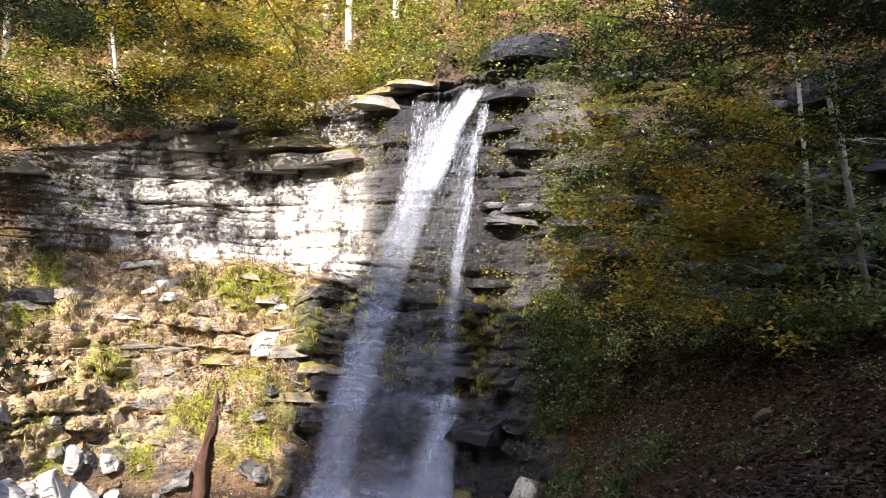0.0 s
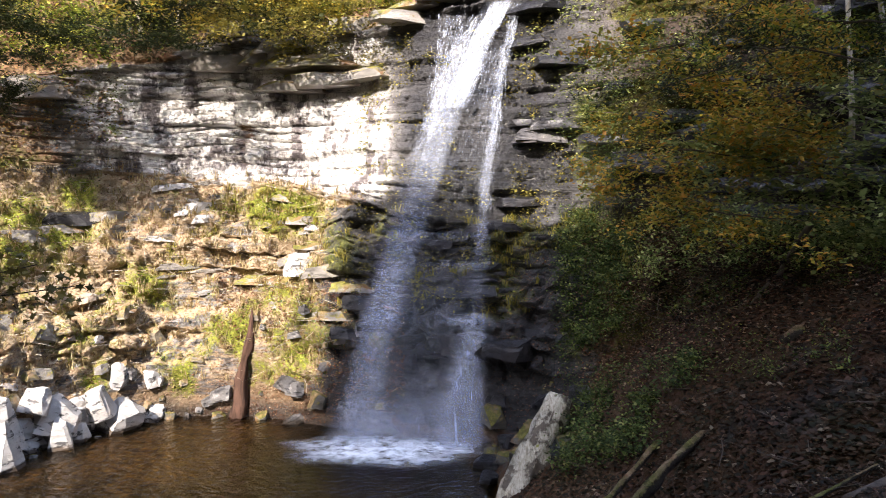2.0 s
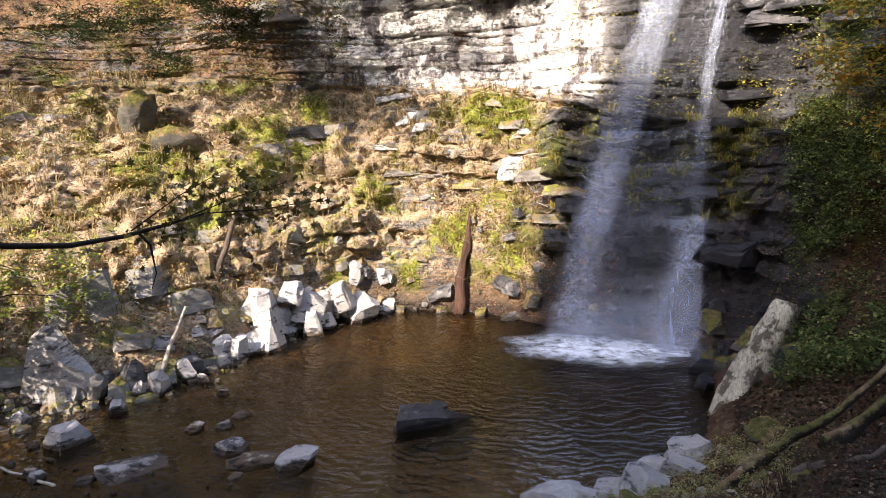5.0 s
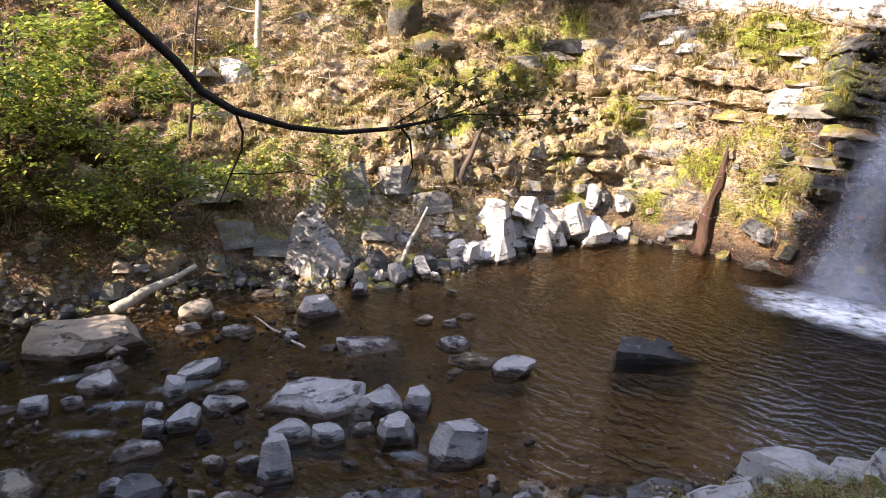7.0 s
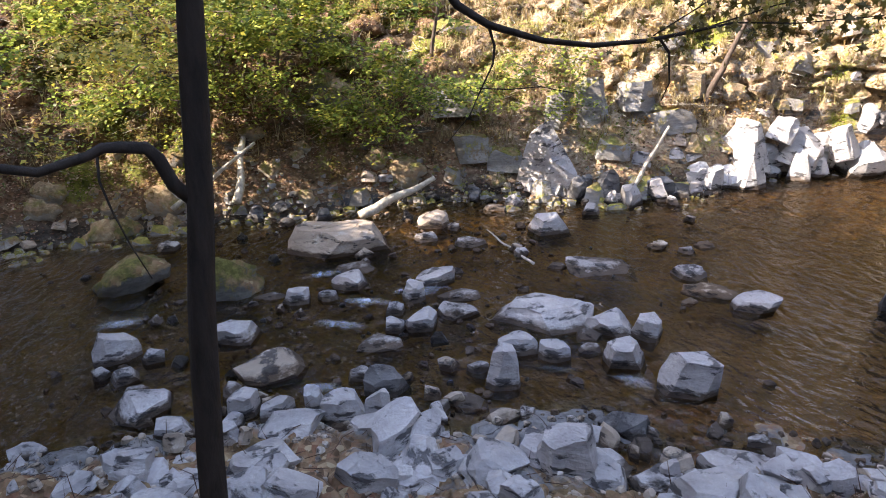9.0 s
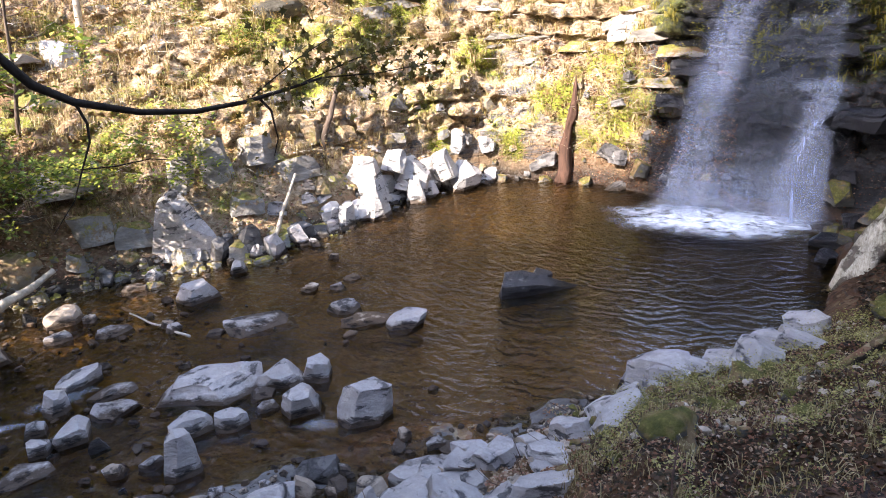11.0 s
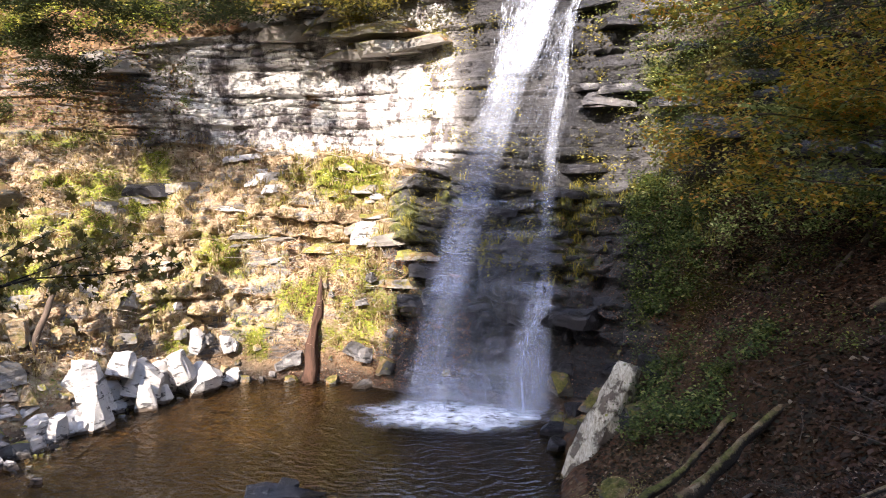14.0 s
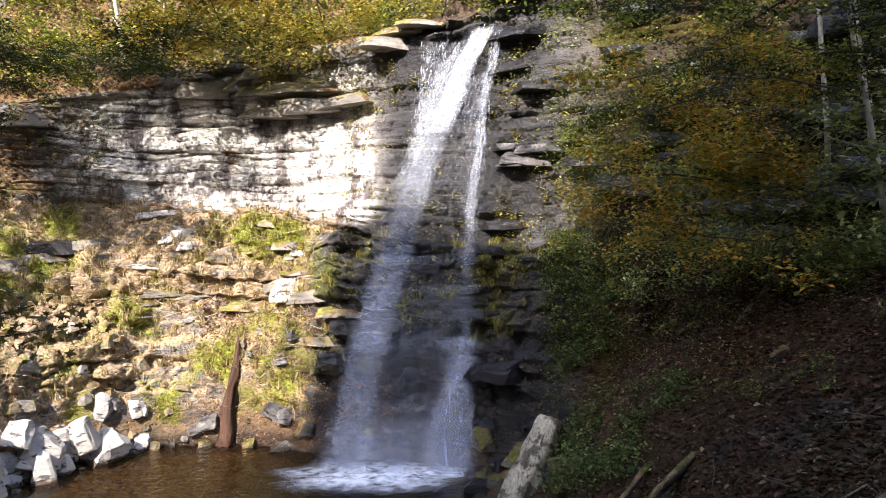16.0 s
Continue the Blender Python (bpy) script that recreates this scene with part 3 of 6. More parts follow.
# ---- water ----
wa = np.arange(-98, 8, 0.5)
wr = np.linspace(0, 1, 90)[:, None]
r_in, r_out = NEAR_R(wa) - 1.2, FAR_R(wa) + 1.2
wrr = r_in + (r_out - r_in) * wr
wx, wy = wrr * np.sin(np.radians(wa)), wrr * np.cos(np.radians(wa))
pool = grid_mesh("pool", wx, wy, 0 * wx, {}, WATER, True)
tagged(pool, "clear amber-brown pool with wind ripples", "water", kind="structure")


# ---- helpers for things ----
def part(name, me, mat, parent=None, label=""):
    """One mesh object, under its thing where there is one."""
    if isinstance(me, bmesh.types.BMesh):
        bm, me = me, bpy.data.meshes.new(name)
        bm.to_mesh(me)
        bm.free()
    if mat is not None and not me.materials:
        me.materials.append(mat)
    ob = new(name, me)
    ob.parent = parent
    return tagged(ob, label)


def quads_mesh(name, corners, smooth=False):
    """corners: n x 4 x 3, each quad an island of its own."""
    n = len(corners)
    me = bpy.data.meshes.new(name)
    me.vertices.add(n * 4)
    me.vertices.foreach_set("co", np.ascontiguousarray(corners, dtype=np.float32).ravel())
    me.loops.add(n * 4)
    me.loops.foreach_set("vertex_index", np.arange(n * 4))
    me.polygons.add(n)
    me.polygons.foreach_set("loop_start", np.arange(0, n * 4, 4))
    me.update(calc_edges=True)
    return me


def leaf_quads(centres, size, gen, flat=0.5, aspect=0.6, droop=0.0, vary=0.45):
    """Pointed leaves, folded on the midrib, turned at random round the centres."""
    n = len(centres)
    yaw = gen.uniform(0, 2 * math.pi, n)
    along = np.stack([np.cos(yaw), np.sin(yaw), gen.normal(0, flat, n) - droop], 1)
    along /= np.linalg.norm(along, axis=1)[:, None]
    side = np.cross(along, np.stack([gen.normal(0, flat, n), gen.normal(0, flat, n), np.ones(n)], 1))
    side /= np.linalg.norm(side, axis=1)[:, None] + 1e-9
    up = np.cross(side, along)
    s = size * (1 + vary * gen.uniform(-1, 1, n))[:, None]
    tip, base = centres + along * s * 0.5, centres - along * s * 0.5
    left = centres + side * s * aspect * 0.5 + up * s * 0.12
    right = centres - side * s * aspect * 0.5 + up * s * 0.12
    return np.stack([base, right, tip, left], 1)


def tube(points, radii, sides=8, wobble=0.0, seed=0):
    """A tapered bent stem."""
    bm = bmesh.new()
    pts = [Vector(p) for p in points]
    rings = []
    for k, p in enumerate(pts):
        d = (pts[min(k + 1, len(pts) - 1)] - pts[max(k - 1, 0)]).normalized()
        u = d.orthogonal().normalized() if k == 0 else (u - d * u.dot(d)).normalized()
        v = d.cross(u)
        ring = []
        for j in range(sides):
            t = 2 * math.pi * j / sides
            r = radii[k] * (1 + wobble * noise.noise(Vector((p.x * 2 + 3 * math.cos(t) + seed, p.y * 2 + 3 * math.sin(t), p.z * 1.5))))
            ring.append(bm.verts.new(p + (u * math.cos(t) + v * math.sin(t)) * r))
        rings.append(ring)
    for a, b in zip(rings, rings[1:]):
        for j in range(sides):
            bm.faces.new((a[j], a[(j + 1) % sides], b[(j + 1) % sides], b[j]))
    bm.faces.new(rings[0][::-1])
    bm.faces.new(rings[-1])
    for f in bm.faces:
        f.smooth = True
    return bm


def bend(p, q, n=8, sag=0.0, rough=0.04, seed=0):
    """Points from p to q, a little crooked."""
    p, q = Vector(p), Vector(q)
    size = (q - p).length
    out = []
    for k in range(n + 1):
        u = k / n
        j = noise.noise_vector(Vector((u * 3.1 + seed * 7.3, seed * 1.7, 0.5))) * size * rough * math.sin(math.pi * min(1, u * 1.1))
        out.append(p.lerp(q, u) + j - Vector((0, 0, sag * math.sin(math.pi * u))))
    return out


def taper(r0, r1, n):
    return [r0 + (r1 - r0) * k / n for k in range(n + 1)]


def empty(name, at, label, category, group=""):
    e = new(name)
    e.location = at
    return tagged(e, label, category, group)


def stem(name, pts, r0, r1, mat, parent=None, label="", sides=8, wobble=0.15, seed=0):
    if parent is not None:
        off = Vector(parent.location)
        pts = [Vector(p) - off for p in pts]
    return part(name, tube(pts, taper(r0, r1, len(pts) - 1), sides, wobble, seed), mat, parent, label)


def height_at(x, y):
    """Height of the ground near (x, y), on its lower bands."""
    a = math.degrees(math.atan2(x, y))
    j = int(np.clip(np.searchsorted(FINE, a), 0, len(FINE) - 1))
    n = cuts[5]
    i = int(np.argmin(np.abs(np.hypot(fx[:n, j], fy[:n, j]) - math.hypot(x, y))))
    return float(fz[i, j])


# ---- waterfall ----
# blue in both tints is painted skylight on the shaded water
SPRAY = make_foam_material("falling water", 0.6, 0.3, 0.75, (18, 18, 3.0), (0.74, 0.82, 1.0))
MIST = make_foam_material("thin falling veil", 0.6, 0.12, 1.0, (11, 11, 0.28), (0.68, 0.77, 0.98), 4)
FOAM = make_foam_material("white foam", 1.1, 0.26, 0.66, (3.0, 5.0, 2.2), (0.86, 0.9, 0.96))
# sideways place of each path at falling heights
FALL_Z = [12.15, 11.0, 9.85, 8.2, 7.2, 5.8, 4.2, 3.0, 1.4, -0.02]


def fall_path(*xs):
    return lambda z: np.interp(z, FALL_Z[::-1], xs[::-1])


MAIN_L = fall_path(0.5, -0.1, -0.6, -1.15, -1.6, -2.1, -2.5, -2.85, -3.2, -3.5)
MAIN_R = fall_path(1.4, 0.75, 0.3, -0.3, -0.6, -1.0, -1.4, -1.7, -2.0, -2.2)
STRAND = fall_path(1.5, 1.25, 0.95, 0.75, 0.55, 0.4, 0.3, 0.2, -0.1, -0.2)
CURTAIN_L = fall_path(-0.75, -0.8, -0.9, -1.1, -1.4, -1.9, -2.4, -2.8, -3.2, -3.4)
FAN_L = fall_path(0.3, 0.3, 0.3, 0.3, 0.3, 0.25, 0.0, -0.25, -0.75, -1.05)
FAN_R = fall_path(0.6, 0.6, 0.6, 0.6, 0.6, 0.6, 0.55, 0.5, 0.42, 0.4)


def fall_y(x, z):
    """How far back the falling water lies at each height."""
    return np.interp(z, [0, 3.2, 3.4, 5.4, 5.6, 9, 12.2], [18.0, 18.2, 18.4, 18.75, 19.1, 20.0, 20.75]) - 0.06 * np.maximum(0, x)


def streaks(n, left, right, z_hi, z_lo, length, width, gen, power=1.0, depth=0.1):
    """Ribbons of falling drops, denser towards the left for power over one."""
    z = gen.uniform(z_lo, z_hi, n)
    u = gen.uniform(0, 1, n) ** power
    ln = length * gen.uniform(0.4, 1.6, n)
    wd = width * gen.uniform(0.4, 1.6, n)
    dy = gen.normal(0, depth, n)
    dx = gen.normal(0, 1, n) * (0.04 + 0.014 * (12.2 - z))
    ends = []
    for zz in (z, z - ln * 0.5, z - ln):
        zz = np.maximum(zz, 0.0)
        x = left(zz) * (1 - u) + right(zz) * u + dx
        ends.append(np.stack([x, fall_y(x, zz) + dy, zz], 1))
    quads = []
    for p, q, w0, w1 in ((ends[0], ends[1], 0.25, 1.0), (ends[1], ends[2], 1.0, 0.2)):
        o0, o1 = np.zeros_like(p), np.zeros_like(p)
        o0[:, 0], o1[:, 0] = wd * w0, wd * w1
        quads.append(np.stack([p - o0, p + o0, q + o1, q - o1], 1))
    me = quads_mesh("streaks", np.concatenate(quads))
    at = me.attributes.new("veil", "FLOAT", "POINT")
    co = np.concatenate(quads).reshape(-1, 3)
    at.data.foreach_set("value", (0.2 + 0.56 * ease(5.5, 11, co[:, 2])).astype(np.float32))
    return me


def veil(left, right, z_hi, z_lo, mat, parent, name, strength=1.0, back=0.12, label=""):
    z = np.linspace(z_hi, z_lo, 60)[:, None]
    u = np.linspace(0, 1, 24)[None, :]
    x = left(z) * (1 - u) + right(z) * u
    y = fall_y(x, z + 0 * u) + back + 0.1 * vnoise(x * 2, z + 0 * u, 0, 5)
    v = np.minimum(1, 5 * np.minimum(u, 1 - u)) * np.minimum(1, 4 * (z_hi - z) / (z_hi - z_lo) + 0.3) * strength
    ob = grid_mesh(name, x, y, z + 0 * u, {"veil": v}, mat, True)
    ob.parent = parent
    return tagged(ob, label)


gen = np.random.default_rng(5)
falls = tagged(new("waterfall"), "white water falling over the cliff into the pool", "waterfall", kind="structure")
part("main_fall", streaks(4200, MAIN_L, MAIN_R, 11.6, 0.1, 0.13, 0.0042, gen, 1.9), SPRAY, falls)
part("edge_spray", streaks(6500, lambda z: MAIN_L(z) - 0.12, lambda z: MAIN_L(z) + 0.75, 11.0, 0.05, 0.12, 0.0048, gen, 1.3, 0.2), SPRAY, falls)
part("jet", streaks(850, lambda z: MAIN_L(z) + 0.3, MAIN_R, 12.2, 9.4, 0.3, 0.008, gen), SPRAY, falls)
part("curtain", streaks(900, CURTAIN_L, lambda z: MAIN_L(z) + 0.2, 11.75, 8.3, 0.2, 0.006, gen), SPRAY, falls)
part("right_strand", streaks(900, lambda z: STRAND(z) - 0.1, lambda z: STRAND(z) + 0.12, 12.1, 3.2, 0.22, 0.006, gen), SPRAY, falls)
part("drops", streaks(2400, MAIN_R, STRAND, 10.8, 0.3, 0.18, 0.0035, gen), SPRAY, falls)
part("lower_cascade", streaks(5200, FAN_L, FAN_R, 3.4, 0.0, 0.11, 0.004, gen), SPRAY, falls)
part("lower_spray", streaks(3200, MAIN_L, FAN_L, 5.2, 0.0, 0.13, 0.004, gen), SPRAY, falls)
veil(lambda z: MAIN_L(z) + 0.05, MAIN_R, 12.1, 0.0, MIST, falls, "main_veil", 0.35)
veil(lambda z: MAIN_L(z) + 0.25, MAIN_R, 12.15, 9.0, MIST, falls, "jet_veil", 0.55)
veil(lambda z: MAIN_L(z) - 0.05, lambda z: MAIN_L(z) + 1.0, 5.6, 0.0, MIST, falls, "edge_veil", 0.65, -0.1)
veil(MAIN_L, FAN_R, 4.6, 0.0, MIST, falls, "base_veil", 0.16, -0.15)
veil(FAN_L, FAN_R, 3.4, 0.0, MIST, falls, "cascade_veil", 0.75, -0.05)
veil(lambda z: FAN_L(z) + 0.2, FAN_R, 3.4, 0.0, MIST, falls, "cascade_core", 0.8, -0.12)
veil(lambda z: STRAND(z) - 0.15, lambda z: STRAND(z) + 0.15, 12.0, 3.3, MIST, falls, "strand_veil", 0.3)
veil(lambda z: MAIN_L(z) - 0.5 + 0.3 * z, lambda z: FAN_R(z) + 0.35 - 0.25 * z, 1.5, 0.0, MIST, falls, "foot_mist", 0.75, -0.3)
# thin sheets that run over the lip of each ledge
for k, (xa, xb, z0) in enumerate(((-1.9, 0.5, 5.5), (-1.7, 0.45, 4.75), (-2.0, -0.6, 1.75), (-0.35, 0.5, 3.3))):
    left, right = (lambda z, xa=xa: xa + 0 * z), (lambda z, xb=xb: xb + 0 * z)
    part("ledge_spill", streaks(200, left, right, z0 + 0.06, z0 - 0.12, 0.12, 0.02, gen, depth=0.05), SPRAY, falls)
th = np.linspace(0, 2 * math.pi, 65)[None, :]
rr = np.linspace(0.02, 1, 18)[:, None]
wob = 1 + 0.22 * vnoise(np.cos(th) * 2.2, np.sin(th) * 2.2, 0, 3) + 0.1 * vnoise(np.cos(th) * 6, np.sin(th) * 6, 0, 4)
foam_x, foam_y = -2.05 + rr * wob * 2.85 * np.cos(th), 17.55 + rr * wob * 1.35 * np.sin(th)
foam_z = 0.03 + 0.1 * np.exp(-(rr * 1.6) ** 2) * (1 + 0.7 * vnoise(foam_x * 4, foam_y * 4, 0, 9)) + 0.03 * vnoise(foam_x * 7, foam_y * 7, 0, 8)
ob = grid_mesh("foam", foam_x, foam_y, foam_z, {"veil": np.clip(1.7 - 1.75 * rr ** 1.3, 0, 1.3) + 0 * foam_x}, FOAM, True)
ob.parent = falls


# white water between the stream's rocks
for k, (x, y, w, d, turn) in enumerate(((-11.0, 6.0, 0.9, 0.3, 60), (-11.2, 4.9, 0.8, 0.25, 50), (-10.7, 4.1, 0.8, 0.22, 40), (-13.2, 0.9, 0.8, 0.25, 70), (-6.3, 6.9, 0.5, 0.25, 20), (-12.9, 4.8, 0.6, 0.2, 75), (-9.0, 3.0, 0.5, 0.2, 60))):
    c, sn = math.cos(radians(turn)), math.sin(radians(turn))
    u, v = rr * np.cos(th) * w * 0.7, rr * np.sin(th) * d * 0.7 * (1 + 0.5 * vnoise(np.cos(th) * 3 + k, np.sin(th) * 3, 0, 6))
    px, py = x + u * c - v * sn, y + u * sn + v * c
    pz = 0.02 + 0.05 * (1 - rr) * (1 + vnoise(px * 9, py * 9, 0, 2))
    ob = grid_mesh("white_water", px, py, pz, {"veil": np.clip(0.36 - 0.36 * rr, 0, 1) + 0 * px}, FOAM, True)
    tagged(ob, "small white riffle between stream rocks", "water", kind="structure")


# ---- rocks ----
def rock_mesh(w, d, h, rnd, cuts_n=7, taper=0.0):
    """A broken block of bedded stone, w x d x h, standing on z = 0: a box split along flat planes."""
    bm = bmesh.new()
    bmesh.ops.create_cube(bm, size=1.0)
    planes = []
    turn = rnd.uniform(0, 6.28)
    for k in range(cuts_n):
        a = turn + (k + rnd.uniform(-0.35, 0.35)) * 6.28 / cuts_n
        planes.append((Vector((math.cos(a), math.sin(a), rnd.uniform(-0.15, 0.45) + taper)), rnd.uniform(0.3, 0.5) - 0.1 * taper))
    for _ in range(3):
        planes.append((Vector((rnd.uniform(-0.5, 0.5), rnd.uniform(-0.5, 0.5), 1)), rnd.uniform(0.3, 0.46)))
    for _ in range(2):
        a = rnd.uniform(0, 6.28)
        planes.append((Vector((math.cos(a), math.sin(a), rnd.uniform(0.7, 1.4))), rnd.uniform(0.42, 0.55)))
    for n, off in planes:
        n.normalize()
        cut = bmesh.ops.bisect_plane(bm, geom=bm.verts[:] + bm.edges[:] + bm.faces[:], plane_co=n * off, plane_no=n, clear_outer=True)
        edges = [e for e in cut["geom_cut"] if isinstance(e, bmesh.types.BMEdge)]
        if len(edges) > 2:
            bmesh.ops.edgeloop_fill(bm, edges=edges)
    bmesh.ops.remove_doubles(bm, verts=bm.verts[:], dist=0.02)
    bmesh.ops.triangulate(bm, faces=bm.faces[:])
    bmesh.ops.subdivide_edges(bm, edges=[e for e in bm.edges if e.calc_length() > 0.3], cuts=1 if w < 0.6 else 2, use_grid_fill=True)
    bmesh.ops.triangulate(bm, faces=bm.faces[:])
    lo = [min(v.co[k] for v in bm.verts) for k in range(3)]
    hi = [max(v.co[k] for v in bm.verts) for k in range(3)]
    s = rnd.uniform(0, 90)
    lip = rnd.uniform(0.3, 0.75)
    step = rnd.uniform(0.02, 0.09)
    for v in bm.verts:
        q = Vector([(v.co[k] - lo[k]) / (hi[k] - lo[k]) - 0.5 for k in range(3)])
        q.x, q.y = (c * (1 - (step if q.z + 0.5 > lip else 0.0)) for c in (q.x, q.y))
        v.co = Vector((q.x * w, q.y * d, (q.z + 0.5) * h * 1.2 - 0.2 * h))
        v.co += noise.noise_vector(v.co * (3.0 / max(w, 0.3)) + Vector((s, s, s))) * 0.045 * min(w, d)
        v.co += noise.noise_vector(v.co * (11.0 / max(w, 0.3)) + Vector((s, 0, s))) * 0.014 * min(w, d, 2 * h)
    bmesh.ops.recalc_face_normals(bm, faces=bm.faces[:])
    return bm


def lump_mesh(w, d, h, rnd):
    """A rounded boulder grown over with moss: a knobbly lump on z = 0."""
    bm = bmesh.new()
    bmesh.ops.create_icosphere(bm, subdivisions=3, radius=1.0)
    s = Vector((rnd.uniform(0, 90), rnd.uniform(0, 90), 0))
    for v in bm.verts:
        k = 0.9 + 0.5 * noise.noise(v.co * 0.9 + s) + 0.3 * abs(noise.noise(v.co * 2.3 + s)) + 0.2 * noise.noise(v.co * 4.5 + s) + 0.1 * noise.noise(v.co * 9 + s)
        c = v.co * k
        v.co = Vector((c.x * w * 0.5, c.y * d * 0.5, c.z * h * 0.6 + 0.2 * h))
    for f in bm.faces:
        f.smooth = True
    return bm


ROCK_LOOK = {"g": (ROCK, "angular grey sandstone block at the water's edge"), "b": (ROCK_WARM, "buff flat sandstone slab lying in shallow water"),
             "p": (ROCK_PALE, "pale broken sandstone block in full sun"), "c": (ROCK_BUFF, "smooth pale buff stone just above the water"), "l": (LEDGE, "weathered lichened block of the far shore"), "d": (ROCK_DUSK, "dark grey damp sandstone block"), "m": (MOSSY, "low broad slab covered in yellow-green moss")}


def place_rock(x, y, w, d, h, look_key, rnd, group, z=None):
    a = math.atan2(x, y)
    ob = part("rock", (lump_mesh if look_key in "mc" else rock_mesh)(w, d, h, rnd), ROCK_LOOK[look_key][0])
    gz = height_at(x, y)
    ob.matrix_world = pose(x, y, (max(gz, -0.02) if z is None else z) - 0.02, rnd.uniform(-7, 7), rnd.uniform(-7, 7), -math.degrees(a) + rnd.uniform(-14, 14))
    return tagged(ob, ROCK_LOOK[look_key][1], "rock", group)


POOL_ROCKS = [
    (-11.91, 10.05, 0.98, 0.70, 0.42, "g"), (-12.18, 11.65, 0.42, 0.31, 0.27, "g"), (-14.03, 10.06, 0.65, 0.47, 0.08, "g"),
    (-13.95, 8.14, 0.74, 0.53, 0.35, "b"), (-13.26, 7.51, 0.51, 0.37, 0.16, "g"), (-13.43, 8.40, 0.32, 0.23, 0.17, "g"),
    (-12.43, 8.19, 0.75, 0.54, 0.10, "g"), (-9.68, 9.46, 1.28, 0.92, 0.13, "g"), (-10.25, 8.82, 0.38, 0.28, 0.06, "g"),
    (-9.71, 11.22, 0.43, 0.31, 0.15, "c"), (-9.12, 12.03, 0.41, 0.30, 0.09, "c"), (-9.13, 11.45, 0.35, 0.25, 0.11, "g"),
    (-8.30, 10.53, 0.66, 0.47, 0.18, "g"), (-7.56, 10.24, 0.88, 0.63, 0.13, "c"), (-6.74, 10.41, 0.81, 0.58, 0.25, "g"),
    (-7.57, 9.66, 0.29, 0.21, 0.06, "c"),
]
RIFFLE_ROCKS = [
    (-11.23, 6.48, 0.85, 0.62, 0.22, "g"), (-10.38, 6.46, 0.80, 0.49, 0.08, "g"), (-9.78, 6.05, 0.81, 0.58, 0.13, "g"),
    (-10.74, 5.72, 0.43, 0.31, 0.39, "g"), (-8.77, 7.18, 1.72, 1.24, 0.35, "g"), (-9.76, 5.26, 0.61, 0.44, 0.28, "g"),
    (-7.69, 7.76, 0.75, 0.54, 0.31, "g"), (-7.17, 8.03, 0.53, 0.38, 0.42, "g"), (-6.81, 7.19, 0.65, 0.47, 0.39, "g"),
    (-5.76, 7.38, 0.81, 0.58, 0.57, "g"), (-8.14, 6.14, 0.65, 0.46, 0.26, "g"), (-7.60, 6.46, 0.55, 0.39, 0.26, "g"),
    (-7.76, 7.35, 0.45, 0.31, 0.06, "g"), (-7.40, 7.02, 0.37, 0.27, 0.08, "g"), (-7.46, 5.31, 0.50, 0.36, 0.60, "g"),
    (-8.01, 5.23, 0.35, 0.25, 0.16, "g"),
]
STREAM_ROCKS = [
    (-14.28, 5.88, 2.28, 1.64, 0.46, "b"), (-12.77, 5.48, 0.88, 0.61, 0.09, "g"), (-12.09, 5.03, 0.73, 0.52, 0.25, "g"),
    (-12.09, 3.87, 0.55, 0.39, 0.26, "g"), (-11.83, 4.41, 0.42, 0.30, 0.16, "g"), (-12.59, 3.53, 0.68, 0.26, 0.07, "g"),
    (-11.37, 2.47, 0.81, 0.58, 0.33, "g"), (-9.97, 2.59, 1.14, 0.82, 0.16, "b"), (-8.94, 3.63, 0.36, 0.26, 0.15, "g"),
    (-8.37, 3.83, 0.68, 0.49, 0.33, "d"), (-9.69, 4.39, 0.76, 0.54, 0.08, "g"), (-10.53, 5.15, 0.41, 0.30, 0.19, "g"),
    (-9.89, 4.82, 0.34, 0.25, 0.24, "g"), (-7.48, 4.23, 0.26, 0.19, 0.09, "g"), (-7.38, 4.63, 0.54, 0.37, 0.06, "g"),
    (-6.87, 4.80, 0.28, 0.20, 0.06, "g"),
]
DOWNSTREAM_ROCKS = [
    (-8.50, 2.73, 0.34, 0.24, 0.44, "g"), (-8.12, 3.01, 0.67, 0.48, 0.37, "g"), (-9.07, 1.87, 0.51, 0.37, 0.39, "g"),
    (-8.76, 2.23, 0.51, 0.36, 0.28, "g"), (-10.10, 0.67, 0.99, 0.71, 0.21, "g"), (-11.15, 0.59, 0.49, 0.36, 0.16, "g"),
    (-12.00, 0.61, 0.73, 0.52, 0.46, "g"), (-8.09, 2.25, 0.91, 0.56, 0.11, "g"), (-7.67, 3.33, 0.40, 0.29, 0.38, "g"),
    (-15.05, 1.45, 1.62, 1.16, 0.70, "m"), (-13.44, 3.08, 1.33, 0.96, 0.77, "m"), (-16.59, 2.51, 0.49, 0.35, 0.17, "g"),
    (-20.58, 8.47, 0.99, 0.72, 0.74, "m"), (-9.16, 0.90, 0.51, 0.37, 0.27, "g"), (-10.65, 0.65, 0.38, 0.27, 0.12, "g"),
    (-11.49, 1.09, 0.36, 0.26, 0.21, "g"),
]
